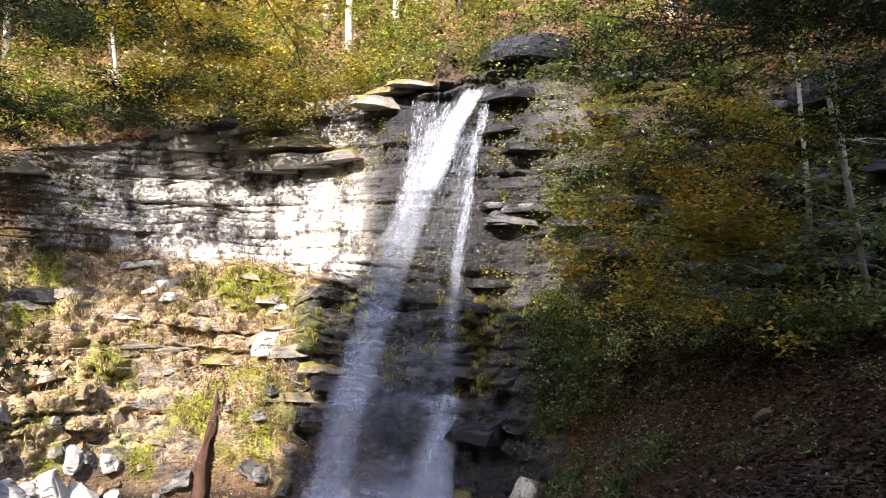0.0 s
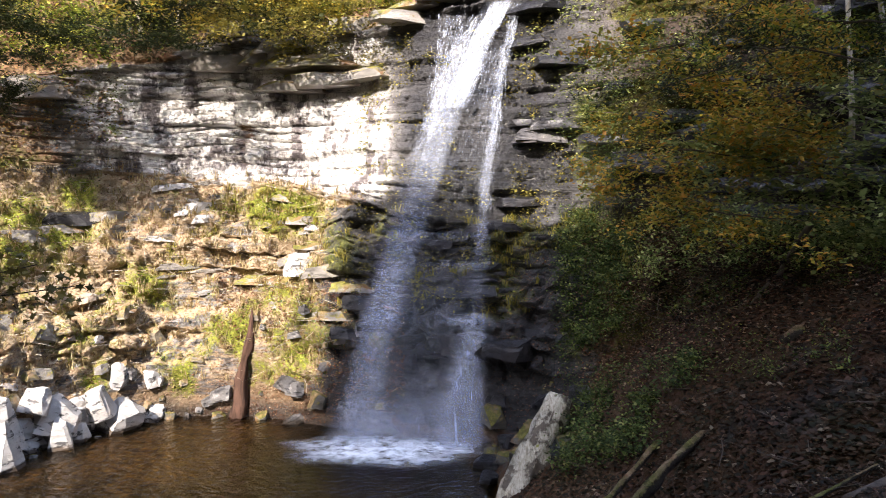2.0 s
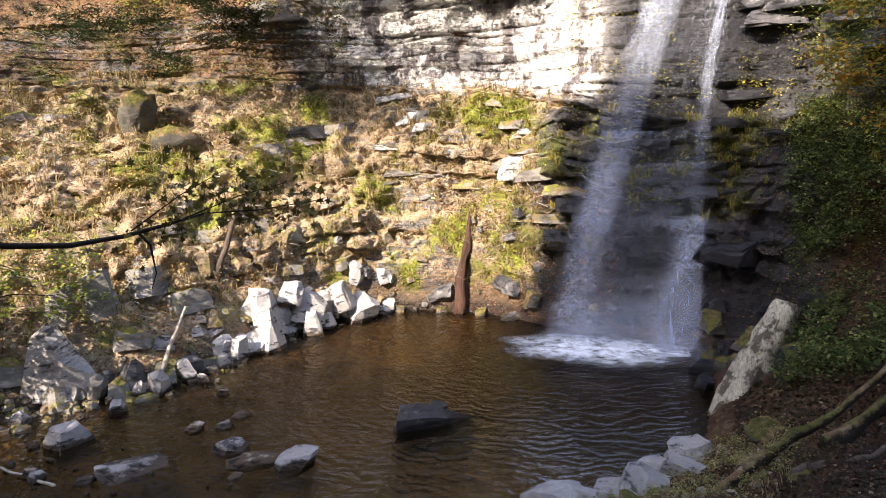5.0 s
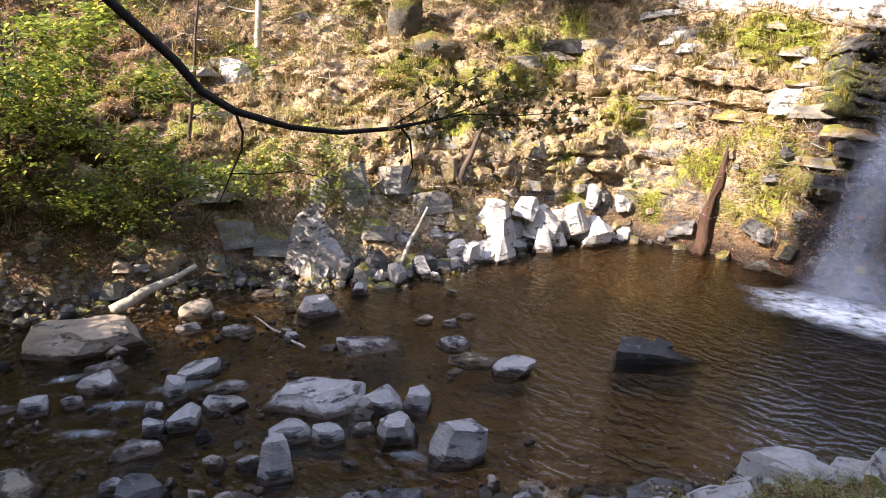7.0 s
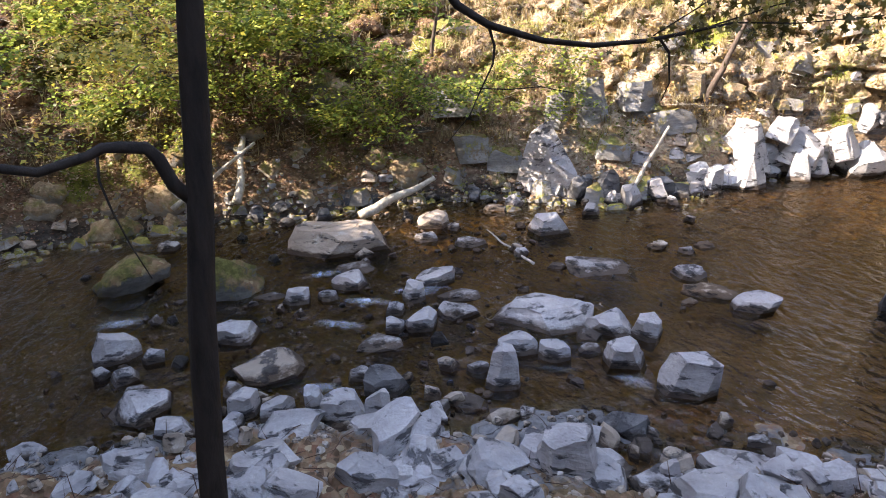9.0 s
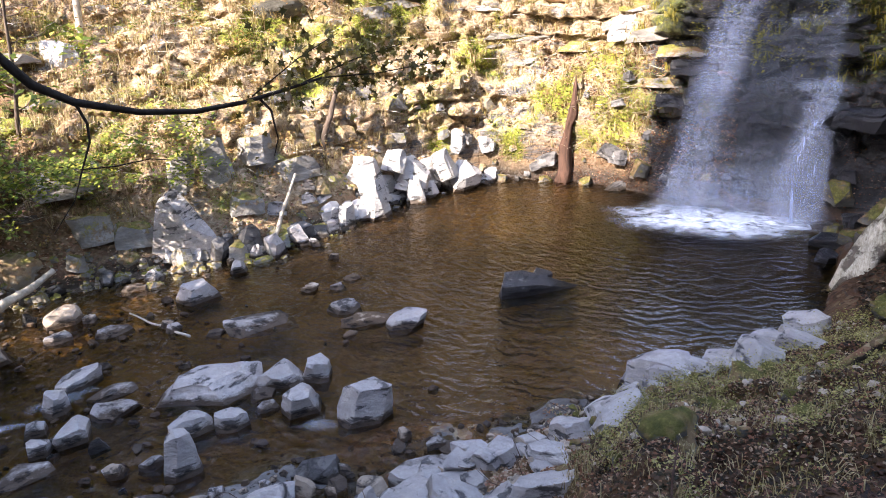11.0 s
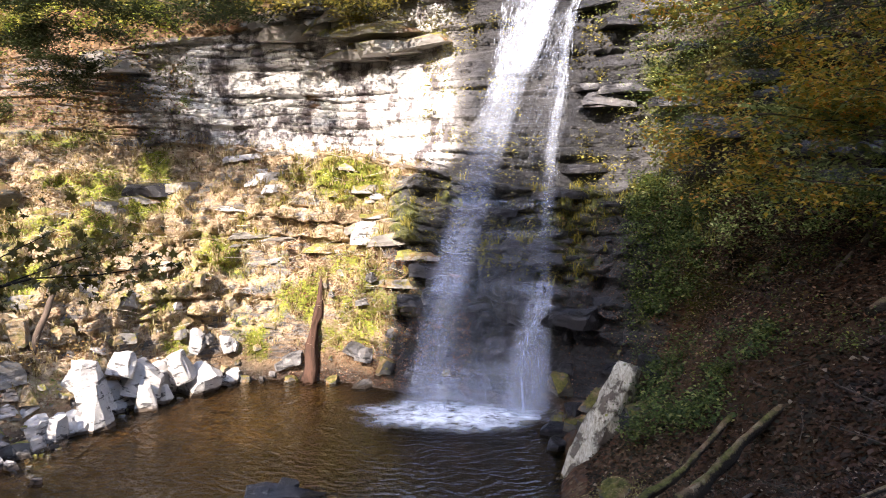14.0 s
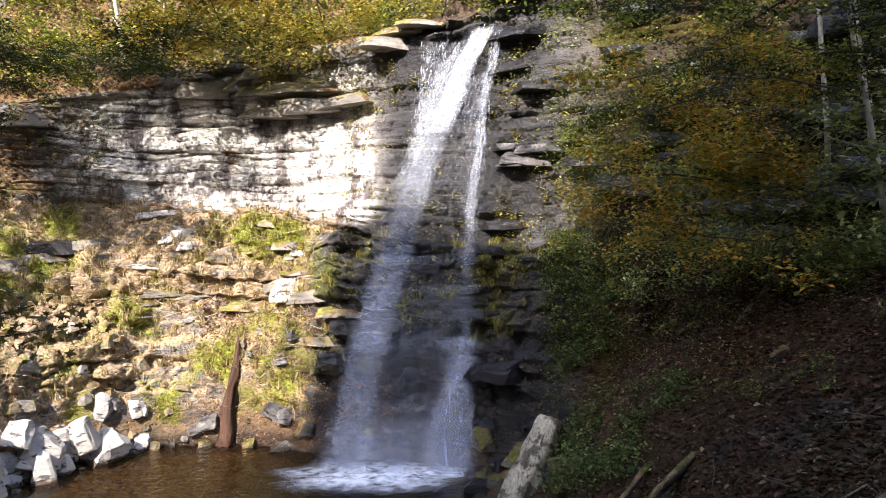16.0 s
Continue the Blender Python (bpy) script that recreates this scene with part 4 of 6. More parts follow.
SHORE_ROCKS = [
    (-5.39, 4.72, 0.70, 0.51, 0.66, "g"), (-5.63, 5.94, 0.68, 0.49, 0.20, "d"), (-4.29, 6.53, 0.86, 0.43, 0.09, "g"),
    (-3.70, 6.69, 0.39, 0.28, 0.27, "g"), (-3.77, 6.13, 0.96, 0.53, 0.11, "g"), (-3.23, 6.85, 0.43, 0.31, 0.44, "g"),
    (-3.02, 7.38, 0.45, 0.33, 0.29, "g"), (-2.60, 7.75, 0.72, 0.51, 0.09, "g"), (-2.63, 6.92, 0.77, 0.41, 0.08, "g"),
    (-4.63, 5.48, 0.68, 0.49, 0.14, "g"), (-4.53, 5.63, 0.27, 0.19, 0.31, "g"), (-4.06, 5.42, 0.23, 0.17, 0.30, "g"),
    (-4.94, 4.87, 0.58, 0.42, 0.25, "g"), (-2.12, 8.22, 0.66, 0.47, 0.09, "g"), (-5.56, 5.46, 0.55, 0.31, 0.06, "g"),
]
SHELF_ROCKS = [
    (-1.65, 9.60, 1.26, 0.90, 0.44, "g"), (-0.92, 10.43, 0.85, 0.61, 0.24, "g"), (-0.36, 10.89, 0.68, 0.49, 0.28, "g"),
    (0.05, 11.59, 0.72, 0.52, 0.21, "g"), (-1.37, 9.31, 0.46, 0.33, 0.08, "g"), (-0.53, 9.74, 0.63, 0.45, 0.07, "g"),
    (-0.91, 9.48, 0.40, 0.29, 0.13, "g"), (0.28, 12.32, 0.49, 0.35, 0.13, "g"), (-2.06, 8.87, 0.43, 0.31, 0.21, "g"),
]
FAR_ROCKS = [
    (-14.2, 13.5, 0.81, 0.57, 1.0, "l"), (-13.6, 14.5, 1.1, 0.8, 0.6, "l"), (-17.2, 11.2, 1.83, 1.28, 0.7, "l"), (-15.2, 11.3, 0.94, 0.66, 0.45, "l"),
    (-12.9, 15.2, 1.2, 0.8, 0.5, "l"), (-15.9, 10.7, 1.0, 0.7, 0.6, "l"), (-14.9, 12.9, 0.7, 0.5, 0.9, "l"), (-13.3, 13.4, 0.9, 0.6, 0.4, "l"),
]
rnd = random.Random(11)
for rows_of, group in ((POOL_ROCKS, "rocks in the pool"), (RIFFLE_ROCKS, "rocks of the riffle"), (SHORE_ROCKS, "rocks of the near shore"), (SHELF_ROCKS, "ledge rocks of the near shore"),
                       (FAR_ROCKS, "rocks of the far shore"), (STREAM_ROCKS, "rocks in the stream"), (DOWNSTREAM_ROCKS, "rocks in the stream")):
    for x, y, w, d, h, key in rows_of:
        place_rock(x, y, w * 1.04, d * 1.08, h + 0.05, key, rnd, group)
# the dark wedge-shaped boulder in the middle of the pool
bm = bmesh.new()
for p in ((-0.78, -0.3, -0.2), (-0.75, 0.35, -0.2), (-0.74, -0.28, 0.34), (-0.62, 0.3, 0.47), (-0.45, -0.32, 0.36), (-0.3, 0.3, 0.46), (-0.05, -0.24, 0.2), (0.1, 0.25, 0.3), (0.5, 0.12, 0.17), (1.15, 0.1, 0.05), (0.3, -0.2, -0.2), (1.15, 0.1, -0.2)):
    bm.verts.new(p)
bmesh.ops.convex_hull(bm, input=bm.verts)
bmesh.ops.subdivide_edges(bm, edges=bm.edges[:], cuts=2, use_grid_fill=True)
bmesh.ops.triangulate(bm, faces=bm.faces[:])
for v in bm.verts:
    v.co += noise.noise_vector(v.co * 3.5) * 0.07 + noise.noise_vector(v.co * 9) * 0.035
ROCK_DARK = make_rock_material("dark grey sandstone", (0.17, 0.165, 0.175), (0.03, 0.029, 0.033), 0.3, 0.2)
ob = tagged(part("boulder", bm, ROCK_DARK), "dark wet wedge-shaped boulder standing in the pool", "rock")
ob.matrix_world = pose(-4.85, 12.5, -0.05, 0, 2, 32) @ Matrix.Diagonal((1.0, 0.75, 0.9, 1))
ob = tagged(part("rock", rock_mesh(0.5, 0.4, 0.3, rnd), ROCK_DARK), "dark wet block behind the pool's boulder", "rock")
ob.matrix_world = pose(-4.95, 13.0, -0.02, 5, 12, 45)
# the sunlit heap of pale blocks where the slope meets the pool
HEAP = [(-12.0, 17.0, 1.5, 1.1, 0.95, 0.55, 0.1), (-11.5, 16.75, 0.85, 0.8, 1.25, 0.45, 0.15), (-11.15, 16.3, 0.85, 0.75, 1.3, -0.1, 0.45), (-10.9, 18.1, 1.2, 0.8, 0.8, 0.5, 0.1),
        (-10.65, 17.8, 0.6, 0.5, 0.85, 0.0, 0.3), (-10.2, 19.1, 0.8, 0.7, 0.75, 0.6, 0.2), (-9.95, 19.6, 0.95, 0.9, 0.85, 0.0, 0.2), (-12.7, 15.9, 1.2, 0.8, 0.5, 0.25, 0.0),
        (-12.2, 15.4, 1.0, 0.7, 0.4, 0.0, 0.0), (-13.2, 16.6, 0.8, 0.7, 0.5, 0.6, 0.1), (-12.9, 18.8, 1.7, 0.8, 0.4, 2.2, 0.0),
        (-11.6, 16.2, 0.6, 0.5, 0.5, 0.0, 0.1), (-11.9, 15.9, 0.5, 0.5, 0.4, 0.2, 0.0), (-10.5, 18.5, 0.55, 0.5, 0.45, 0.1, 0.1), (-12.5, 16.5, 0.7, 0.6, 0.5, 0.5, 0.0), (-13.5, 15.6, 0.8, 0.6, 0.4, 0.3, 0.0), (-11.2, 17.6, 0.7, 0.6, 0.6, 1.1, 0.1)]
for x, y, w, d, h, z, narrow in HEAP:
    ob = part("stone_block", rock_mesh(w, d, h, rnd, 7, narrow * 0.6), ROCK_PALE)
    ob.matrix_world = pose(x, y, z, rnd.uniform(-20, 20), rnd.uniform(-20, 20), -math.degrees(math.atan2(x, y)) + rnd.uniform(-40, 40))
    tagged(ob, "pale broken sandstone block in full sun", "rock", "pale blocks heaped at the foot of the slope")
# the tall pointed boulder of the far shore
ob = tagged(part("boulder", rock_mesh(1.75, 1.3, 2.0, rnd, 6, 0.55), ROCK), "tall lichened boulder leaning to a point on the shore", "rock")
ob.matrix_world = pose(-14.25, 12.0, -0.1, 6, -10, 50)


# ---- trees, logs and branches ----
gen = np.random.default_rng(17)
rnd = random.Random(23)


def near_points(pts, n, spread, gen, tip=0.3, flatten=1.0):
    """n random places round a bent line, mostly along its outer part."""
    pts = np.array([list(p) for p in pts])
    u = (tip + (1 - tip) * gen.uniform(0, 1, n)) * (len(pts) - 1)
    i = np.clip(u.astype(int), 0, len(pts) - 2)
    base = pts[i] + (pts[i + 1] - pts[i]) * (u - i)[:, None]
    off = gen.normal(0, spread, (n, 3))
    off[:, 2] *= flatten
    return base + off


def leafy_tree(name, base, height, radius, mat_bark, mat_leaf, label, leaves, leaf_size, crown_from, spread, limbs, seed, group="", lean=(0, 0), droop=0.0, flatten=0.6, bough=0.5):
    """A tapered trunk with limbs and a crown of single leaves."""
    r = random.Random(seed)
    g = np.random.default_rng(seed)
    tree = empty(name, base, label, "tree", group)
    base = Vector(base)
    top = base + Vector((lean[0], lean[1], height))
    trunk = bend(base - Vector((0, 0, 0.4)), top, 10, 0, 0.03, seed)
    stem("trunk", trunk, radius, radius * 0.15, mat_bark, tree, seed=seed)
    clouds = []
    for k in range(limbs):
        u = crown_from + (1 - crown_from) * (k + r.random()) / limbs
        p = trunk[min(10, int(u * 10))].lerp(trunk[min(10, int(u * 10) + 1)], u * 10 % 1)
        a = k * 2.4 + r.uniform(-0.5, 0.5)
        reach = spread * (1.1 - 0.75 * max(0, u - crown_from) / (1 - crown_from)) * r.uniform(0.7, 1.15)
        tip = p + Vector((math.cos(a) * reach, math.sin(a) * reach, reach * r.uniform(-0.1, 0.5) - droop * reach))
        limb = bend(p, tip, 6, 0, 0.09, seed + k)
        stem("limb", limb, radius * 0.3 * (1.2 - u * 0.8), 0.008, mat_bark, tree, sides=5, seed=k)
        m = leaves // limbs
        hubs = near_points(limb, max(4, m // 14), bough * 0.8, g, 0.35, flatten)
        pick = hubs[g.integers(0, len(hubs), m)]
        clouds.append(pick + g.normal(0, bough * 0.42, (m, 3)) * np.array([1, 1, flatten]))
    c = np.concatenate(clouds) - np.array(base)
    part("crown", quads_mesh("crown", leaf_quads(c, leaf_size, g)), mat_leaf, tree)
    return tree


# unseen tall trees on the slope behind the standing place, added to cast shade
for k in range(36):
    p_off = 4.4 + (k % 12) * 2.4 + rnd.uniform(-0.6, 0.6)
    s_off = 31 + (k // 12) * 6 + rnd.uniform(-1.5, 1.5)
    x, y = -5 - 0.41 * s_off + 0.91 * p_off, 20.5 - 0.91 * s_off - 0.41 * p_off
    near = np.argmin((cx - x) ** 2 + (cy - y) ** 2)
    z = float(cz.ravel()[near])
    leafy_tree("forest_tree", (x, y, z), max(12, (27.8 if p_off < 9.9 else 30.5 if p_off < 12.5 else 33) + rnd.uniform(-2, 2) - z + (k // 12) * 4), 0.24, BARK, LEAF_YELLOW if k % 3 else LEAF_GREEN,
               "tall forest tree with a dense autumn crown", 1500 if 5.5 < p_off < 9.3 else 2600, 0.6, 0.25, 4.2, 16, 300 + k, "forest behind the bank", bough=1.2, flatten=0.8)

# unseen young trees, added to shade the stream rocks
for k in range(2, 9):
    p_off, s_off = -3.4 + k * 0.95 + rnd.uniform(-0.4, 0.4), 30 + rnd.uniform(-2, 2)
    x, y = -5 - 0.41 * s_off + 0.91 * p_off, 20.5 - 0.91 * s_off - 0.41 * p_off
    z = max(0.3, float(cz.ravel()[np.argmin((cx - x) ** 2 + (cy - y) ** 2)]))
    leafy_tree("forest_tree", (x, y, z), 15.5 - z + rnd.uniform(-1, 1.5), 0.16, BARK, LEAF_YELLOW, "young forest tree with a dense autumn crown", 1500, 0.5, 0.2, 2.6, 12, 360 + k, "forest behind the bank", bough=0.9, flatten=0.8)

# two unseen slim trees, added to shade the foot of the sunny slope
for k, (p_off, s_off, tall) in enumerate(((2.3, 31, 23.4), (3.5, 32.5, 25.6))):
    x, y = -5 - 0.41 * s_off + 0.91 * p_off, 20.5 - 0.91 * s_off - 0.41 * p_off
    z = float(cz.ravel()[np.argmin((cx - x) ** 2 + (cy - y) ** 2)])
    leafy_tree("forest_tree", (x, y, z), tall - z, 0.18, BARK, LEAF_YELLOW, "slim forest tree with a narrow autumn crown", 1300, 0.5, 0.2, 2.0, 14, 372 + k, "forest behind the bank", bough=0.7, flatten=0.8)

# thin trees added on the far bank to dapple the left slope
for k, (p_off, s_off) in enumerate(((-13.0, 24), (-15.5, 27), (-18.0, 25))):
    x, y = -5 - 0.41 * s_off + 0.91 * p_off, 20.5 - 0.91 * s_off - 0.41 * p_off
    near = np.argmin((fx - x) ** 2 + (fy - y) ** 2)
    z = float(fz.ravel()[near]) if y > -3 else float(cz.ravel()[np.argmin((cx - x) ** 2 + (cy - y) ** 2)])
    leafy_tree("forest_tree", (x, y, z), 25 - z + rnd.uniform(-2, 2), 0.17, BARK, LEAF_LIME if k % 2 else LEAF_YELLOW, "forest tree in thin autumn leaf on the far bank", 300, 0.42, 0.35, 3.6, 12, 380 + k, "forest behind the bank", bough=0.9, flatten=0.8)

# woods on the hillsides above and across the gorge
for k in range(44):
    a = -104 + 150 * (k + rnd.uniform(-0.3, 0.3)) / 44
    r = float(TOP_R(a)) + rnd.uniform(3, 16)
    u = (r - float(TOP_R(a))) / 10
    z = 6 + float(TOP_R(a)) * math.tan(radians(float(TOP_EL(a)))) + float(RISE(a)) * (8.5 * min(u, 1) + 21.5 * max(0, u - 1) / 3.5)
    leafy_tree("hillside_tree", (r * math.sin(radians(a)), r * math.cos(radians(a)), z - 0.5), rnd.uniform(13, 19) * (0.6 if -60 < a < 6 else 0.75), 0.17, BARK if k % 3 else BARK_PALE, (LEAF_LIME, LEAF_YELLOW, LEAF_GREEN)[k % 3] if a < 3 and not -46 < a < -22 else NEEDLES,
               "forest tree in autumn leaf on the hillside", 1500, 0.34, 0.3, 3.6, 10, 500 + k, "woods on the hillside", bough=0.9, flatten=0.7)

# trunk that stands close by on the bank, with a bent limb
trunk = empty("tree", (-5.21, 0.7, 1.2), "slender dark tree trunk with one crooked limb on the bank", "tree")
stem("trunk", [(-5.24, 0.52, 0.7), (-5.22, 0.6, 1.6), (-5.22, 0.66, 2.3), (-5.2, 0.74, 3.0), (-5.19, 0.81, 3.6), (-5.17, 0.93, 4.4), (-5.15, 1.03, 5.2), (-5.13, 1.11, 5.9), (-5.1, 1.2, 7.5), (-5.0, 1.4, 11.0), (-4.9, 1.5, 15)],
     0.112, 0.075, BARK_DARK, trunk, sides=14, wobble=0.22, seed=2)
stem("limb", [(-5.18, 0.9, 4.45), (-5.2, 0.79, 4.58), (-5.21, 0.72, 4.78), (-5.22, 0.66, 4.86), (-5.24, 0.5, 4.89), (-5.25, 0.4, 4.9), (-5.26, 0.3, 4.86), (-5.3, 0.0, 4.8), (-5.35, -0.5, 4.95)],
     0.052, 0.03, BARK_DARK, trunk, sides=10, wobble=0.3, seed=4)
stem("twig", [(-5.25, 0.36, 4.88), (-5.2, 0.33, 4.7), (-5.15, 0.36, 4.5), (-5.1, 0.42, 4.25), (-5.05, 0.5, 4.0)], 0.012, 0.004, BARK_DARK, trunk, sides=5)
g = np.random.default_rng(4)
crown = np.stack([g.normal(-5.0, 1.8, 700), g.normal(0.6, 1.3, 700), g.normal(13.0, 1.6, 700)], 1) - np.array([-5.21, 0.7, 1.2])
part("crown", quads_mesh("crown", leaf_quads(crown, 0.14, g)), LEAF_YELLOW, trunk)

# overhanging maple branch between the bank and the pool
boughs = empty("overhanging_branch", (-6.2, 3.64, 5.82), "dark bare maple branch with a few olive leaves at its end", "branch")
main = [(-6.6, 2.3, 7.2), (-6.4, 3.0, 6.5), (-6.2, 3.64, 5.82), (-6.09, 3.81, 5.54), (-5.92, 4.05, 5.35), (-5.6, 4.45, 5.19), (-5.27, 4.81, 5.13), (-4.93, 5.14, 5.16), (-4.6, 5.4, 5.24), (-4.34, 5.61, 5.31)]
stem("bough", main, 0.054, 0.011, BARK_DARK, boughs, sides=8, wobble=0.3, seed=3)
subs = [[(-5.92, 4.05, 5.35), (-5.88, 4.09, 5.15), (-5.9, 4.08, 4.98), (-5.98, 3.97, 4.71), (-6.04, 3.88, 4.48), (-6.2, 3.7, 4.2)],
        [(-4.83, 5.23, 5.17), (-4.77, 5.29, 5.05), (-4.76, 5.29, 4.95), (-4.75, 5.3, 4.77), (-4.8, 5.26, 4.6)],
        [(-5.98, 3.97, 4.75), (-5.8, 4.2, 4.73), (-5.55, 4.4, 4.76), (-5.3, 4.6, 4.7)],
        [(-4.5, 5.5, 5.28), (-4.1, 5.85, 5.45), (-3.7, 6.1, 5.55)], [(-4.34, 5.61, 5.31), (-3.9, 5.9, 5.3), (-3.4, 6.3, 5.35)],
        [(-4.9, 5.2, 5.2), (-4.6, 5.6, 5.5), (-4.3, 5.9, 5.7)]]
for k, pts in enumerate(subs):
    stem("twig", pts, 0.016 if k < 2 else 0.008, 0.004, BARK_DARK, boughs, sides=5, wobble=0.2, seed=k)


def maple_leaves(centres, size, gen):
    """Each leaf as five joined lobes cut from one flat star."""
    bm = bmesh.new()
    star = [(0.0, -0.35), (0.12, -0.1), (0.42, -0.18), (0.25, 0.06), (0.5, 0.26), (0.18, 0.2), (0.0, 0.56), (-0.18, 0.2), (-0.5, 0.26), (-0.25, 0.06), (-0.42, -0.18), (-0.12, -0.1)]
    for c in centres:
        m = Matrix.Translation(c) @ Euler((gen.normal(0, 0.8), gen.normal(0, 0.8), gen.uniform(0, 6.3))).to_matrix().to_4x4() @ Matrix.Scale(size * gen.uniform(0.6, 1.3), 4)
        vs = [bm.verts.new(m @ Vector((x, y, -0.25 * abs(x)))) for x, y in star]
        hub = bm.verts.new(m @ Vector((0, 0, 0)))
        for i in range(12):
            bm.faces.new((hub, vs[i], vs[(i + 1) % 12]))
    return bm


g = np.random.default_rng(9)
origin = np.array([-6.2, 3.64, 5.82])
spots = np.concatenate([near_points(subs[3], 120, 0.17, g, 0.1, 0.8), near_points(subs[4], 120, 0.17, g, 0.1, 0.8), near_points(subs[5], 90, 0.2, g, 0.2), near_points(main[6:], 60, 0.17, g, 0.2)]) - origin
LEAF_OLIVE = make_leaf_material("olive maple leaves", [(0.0, (0.05, 0.045, 0.012)), (0.6, (0.13, 0.1, 0.025)), (1.0, (0.25, 0.19, 0.04))])
part("leaves", maple_leaves([Vector(p) for p in spots], 0.1, g), LEAF_OLIVE, boughs)
# a second spray of leaves, nearer the top of the view
spray = empty("hanging_twig", (-2.4, 6.0, 8.6), "thin twig hung with yellow-green beech leaves", "branch")
line = [(-2.6, 5.6, 9.6), (-2.4, 6.0, 8.9), (-2.2, 6.3, 8.3), (-2.05, 6.5, 7.85)]
line2 = [(-1.9, 5.7, 9.4), (-1.55, 6.2, 8.7), (-1.25, 6.5, 8.25), (-1.2, 6.6, 8.0)]
for k, pts in enumerate((line, line2)):
    stem("twig", pts, 0.009, 0.003, BARK, spray, sides=5, seed=k)
spots = np.concatenate([near_points(line, 60, 0.22, g, 0.0), near_points(line2, 70, 0.2, g, 0.1)]) - np.array([-2.4, 6.0, 8.6])
part("leaves", quads_mesh("leaves", leaf_quads(spots, 0.085, g, 0.6)), LEAF_YELLOW, spray)

# rotten snag at the foot of the slope
snag = tagged(part("snag", tube([(-6.96, 20.75, -0.15), (-6.86, 20.8, 0.4), (-6.83, 20.85, 1.1), (-6.74, 20.9, 1.75), (-6.62, 20.9, 2.1), (-6.54, 20.95, 2.55), (-6.52, 21.0, 2.95), (-6.50, 21.0, 3.25)],
                                [0.24, 0.18, 0.15, 0.12, 0.16, 0.09, 0.05, 0.008], 17, 0.9, 5), BARK_BROWN), "rotten brown jagged tree snag standing in the pool's edge", "dead tree")

def make_log_wood():
    """Cream sapwood with grey weathering and strips of brown bark along the grain."""
    m, nt, bsdf = material("weathered log")
    vec = coords(nt)
    grain = noise_tex(nt, coords(nt, (3, 1, 1)), 9.0, 8, 0.7)
    c = ramp(nt, grain, [(0.3, (0.2, 0.16, 0.11)), (0.5, (0.5, 0.44, 0.33)), (0.7, (0.74, 0.68, 0.54))])
    bark = grey(nt, noise_tex(nt, vec, 1.7, 7, 0.65), 0.47, 0.52)
    c = mix(nt, bark, c, mix(nt, grain, (0.05, 0.035, 0.025), (0.22, 0.17, 0.12)))
    nt.links.new(c, bsdf.inputs["Base Color"])
    bsdf.inputs["Roughness"].default_value = 0.75
    relief(nt, bsdf, calc(nt, "ADD", grain, bark), 0.8, 0.05)
    return m


LOG_WOOD = make_log_wood()
# stripped log that leans on the wall by the falls
log = empty("log", (1.02, 14.5, 0.0), "barkless pale log with a hollow end leaning beside the falls", "log")
stem("trunk", [(0.85, 14.2, -0.25), (1.1, 14.55, 0.25), (1.4, 14.85, 0.8), (1.7, 15.12, 1.3), (1.95, 15.35, 1.75), (2.05, 15.45, 1.95)], 0.43, 0.22, LOG_WOOD, log, sides=24, wobble=0.75, seed=6)
stem("hollow_end", [(2.0, 15.38, 1.8), (2.14, 15.4, 1.75), (2.22, 15.38, 1.6), (2.25, 15.36, 1.4)], 0.2, 0.12, BARK_BROWN, log, sides=12, wobble=0.5, seed=7)

# loose poles and fallen sticks
STICKS = [((-12.25, 12.7, -0.1), (-12.2, 14.3, 1.75), 0.07, BARK_PALE, "weathered grey pole leaning on the shore rocks"),
          ((-12.85, 16.3, 1.7), (-12.4, 17.3, 4.1), 0.11, BARK, "mossy leaning dead trunk on the slope"),
          ((5.3, 13.5, 4.1), (7.4, 13.8, 6.95), 0.07, BARK, "thin dead trunk leaning over the leaf slope"),
          ((4.7, 10.0, 3.75), (5.7, 9.6, 3.95), 0.035, BARK_PALE, "pale fallen stick lying on dead leaves"),
          ((0.36, 8.34, None), (3.09, 11.45, None), 0.085, LOG_MOSS, "mossy rotten log lying down the bank"),
          ((1.67, 8.6, None), (3.5, 10.5, None), 0.11, LOG_MOSS, "thick mossy rotten log lying down the bank"),
          ((4.99, 11.2, None), (8.2, 13.3, None), 0.12, LOG_MOSS, "mossy rotten log lying on the leaf slope"),
          ((-15.4, 6.9, 0.15), (-15.2, 9.0, 0.75), 0.13, BARK_PALE, "broken driftwood log on the far shore"),
          ((-10.6, 8.5, 0.04), (-12.8, 8.9, 0.05), 0.03, BARK_PALE, "thin stick lying in the shallows"),
          ((-17.2, 4.4, 0.6), (-19.5, 5.6, 2.2), 0.11, BARK_PALE, "fallen bleached branch on the far bank"),
          ((-18.0, 3.0, 0.5), (-17.6, 5.2, 1.9), 0.07, BARK_PALE, "fallen bleached branch on the far bank")]
for k, (p, q, r, mat, label) in enumerate(STICKS):
    p, q = (v if v[2] is not None else (v[0], v[1], height_at(v[0], v[1]) - 0.02) for v in (p, q))
    tagged(part("fallen_log", tube(bend(p, q, 14, 0, 0.09 if mat is LOG_MOSS else 0.05, k + 1), taper(r, r * 0.5, 14), 9, 0.7 if mat is LOG_MOSS else 0.3, k), mat), label, "dead wood")


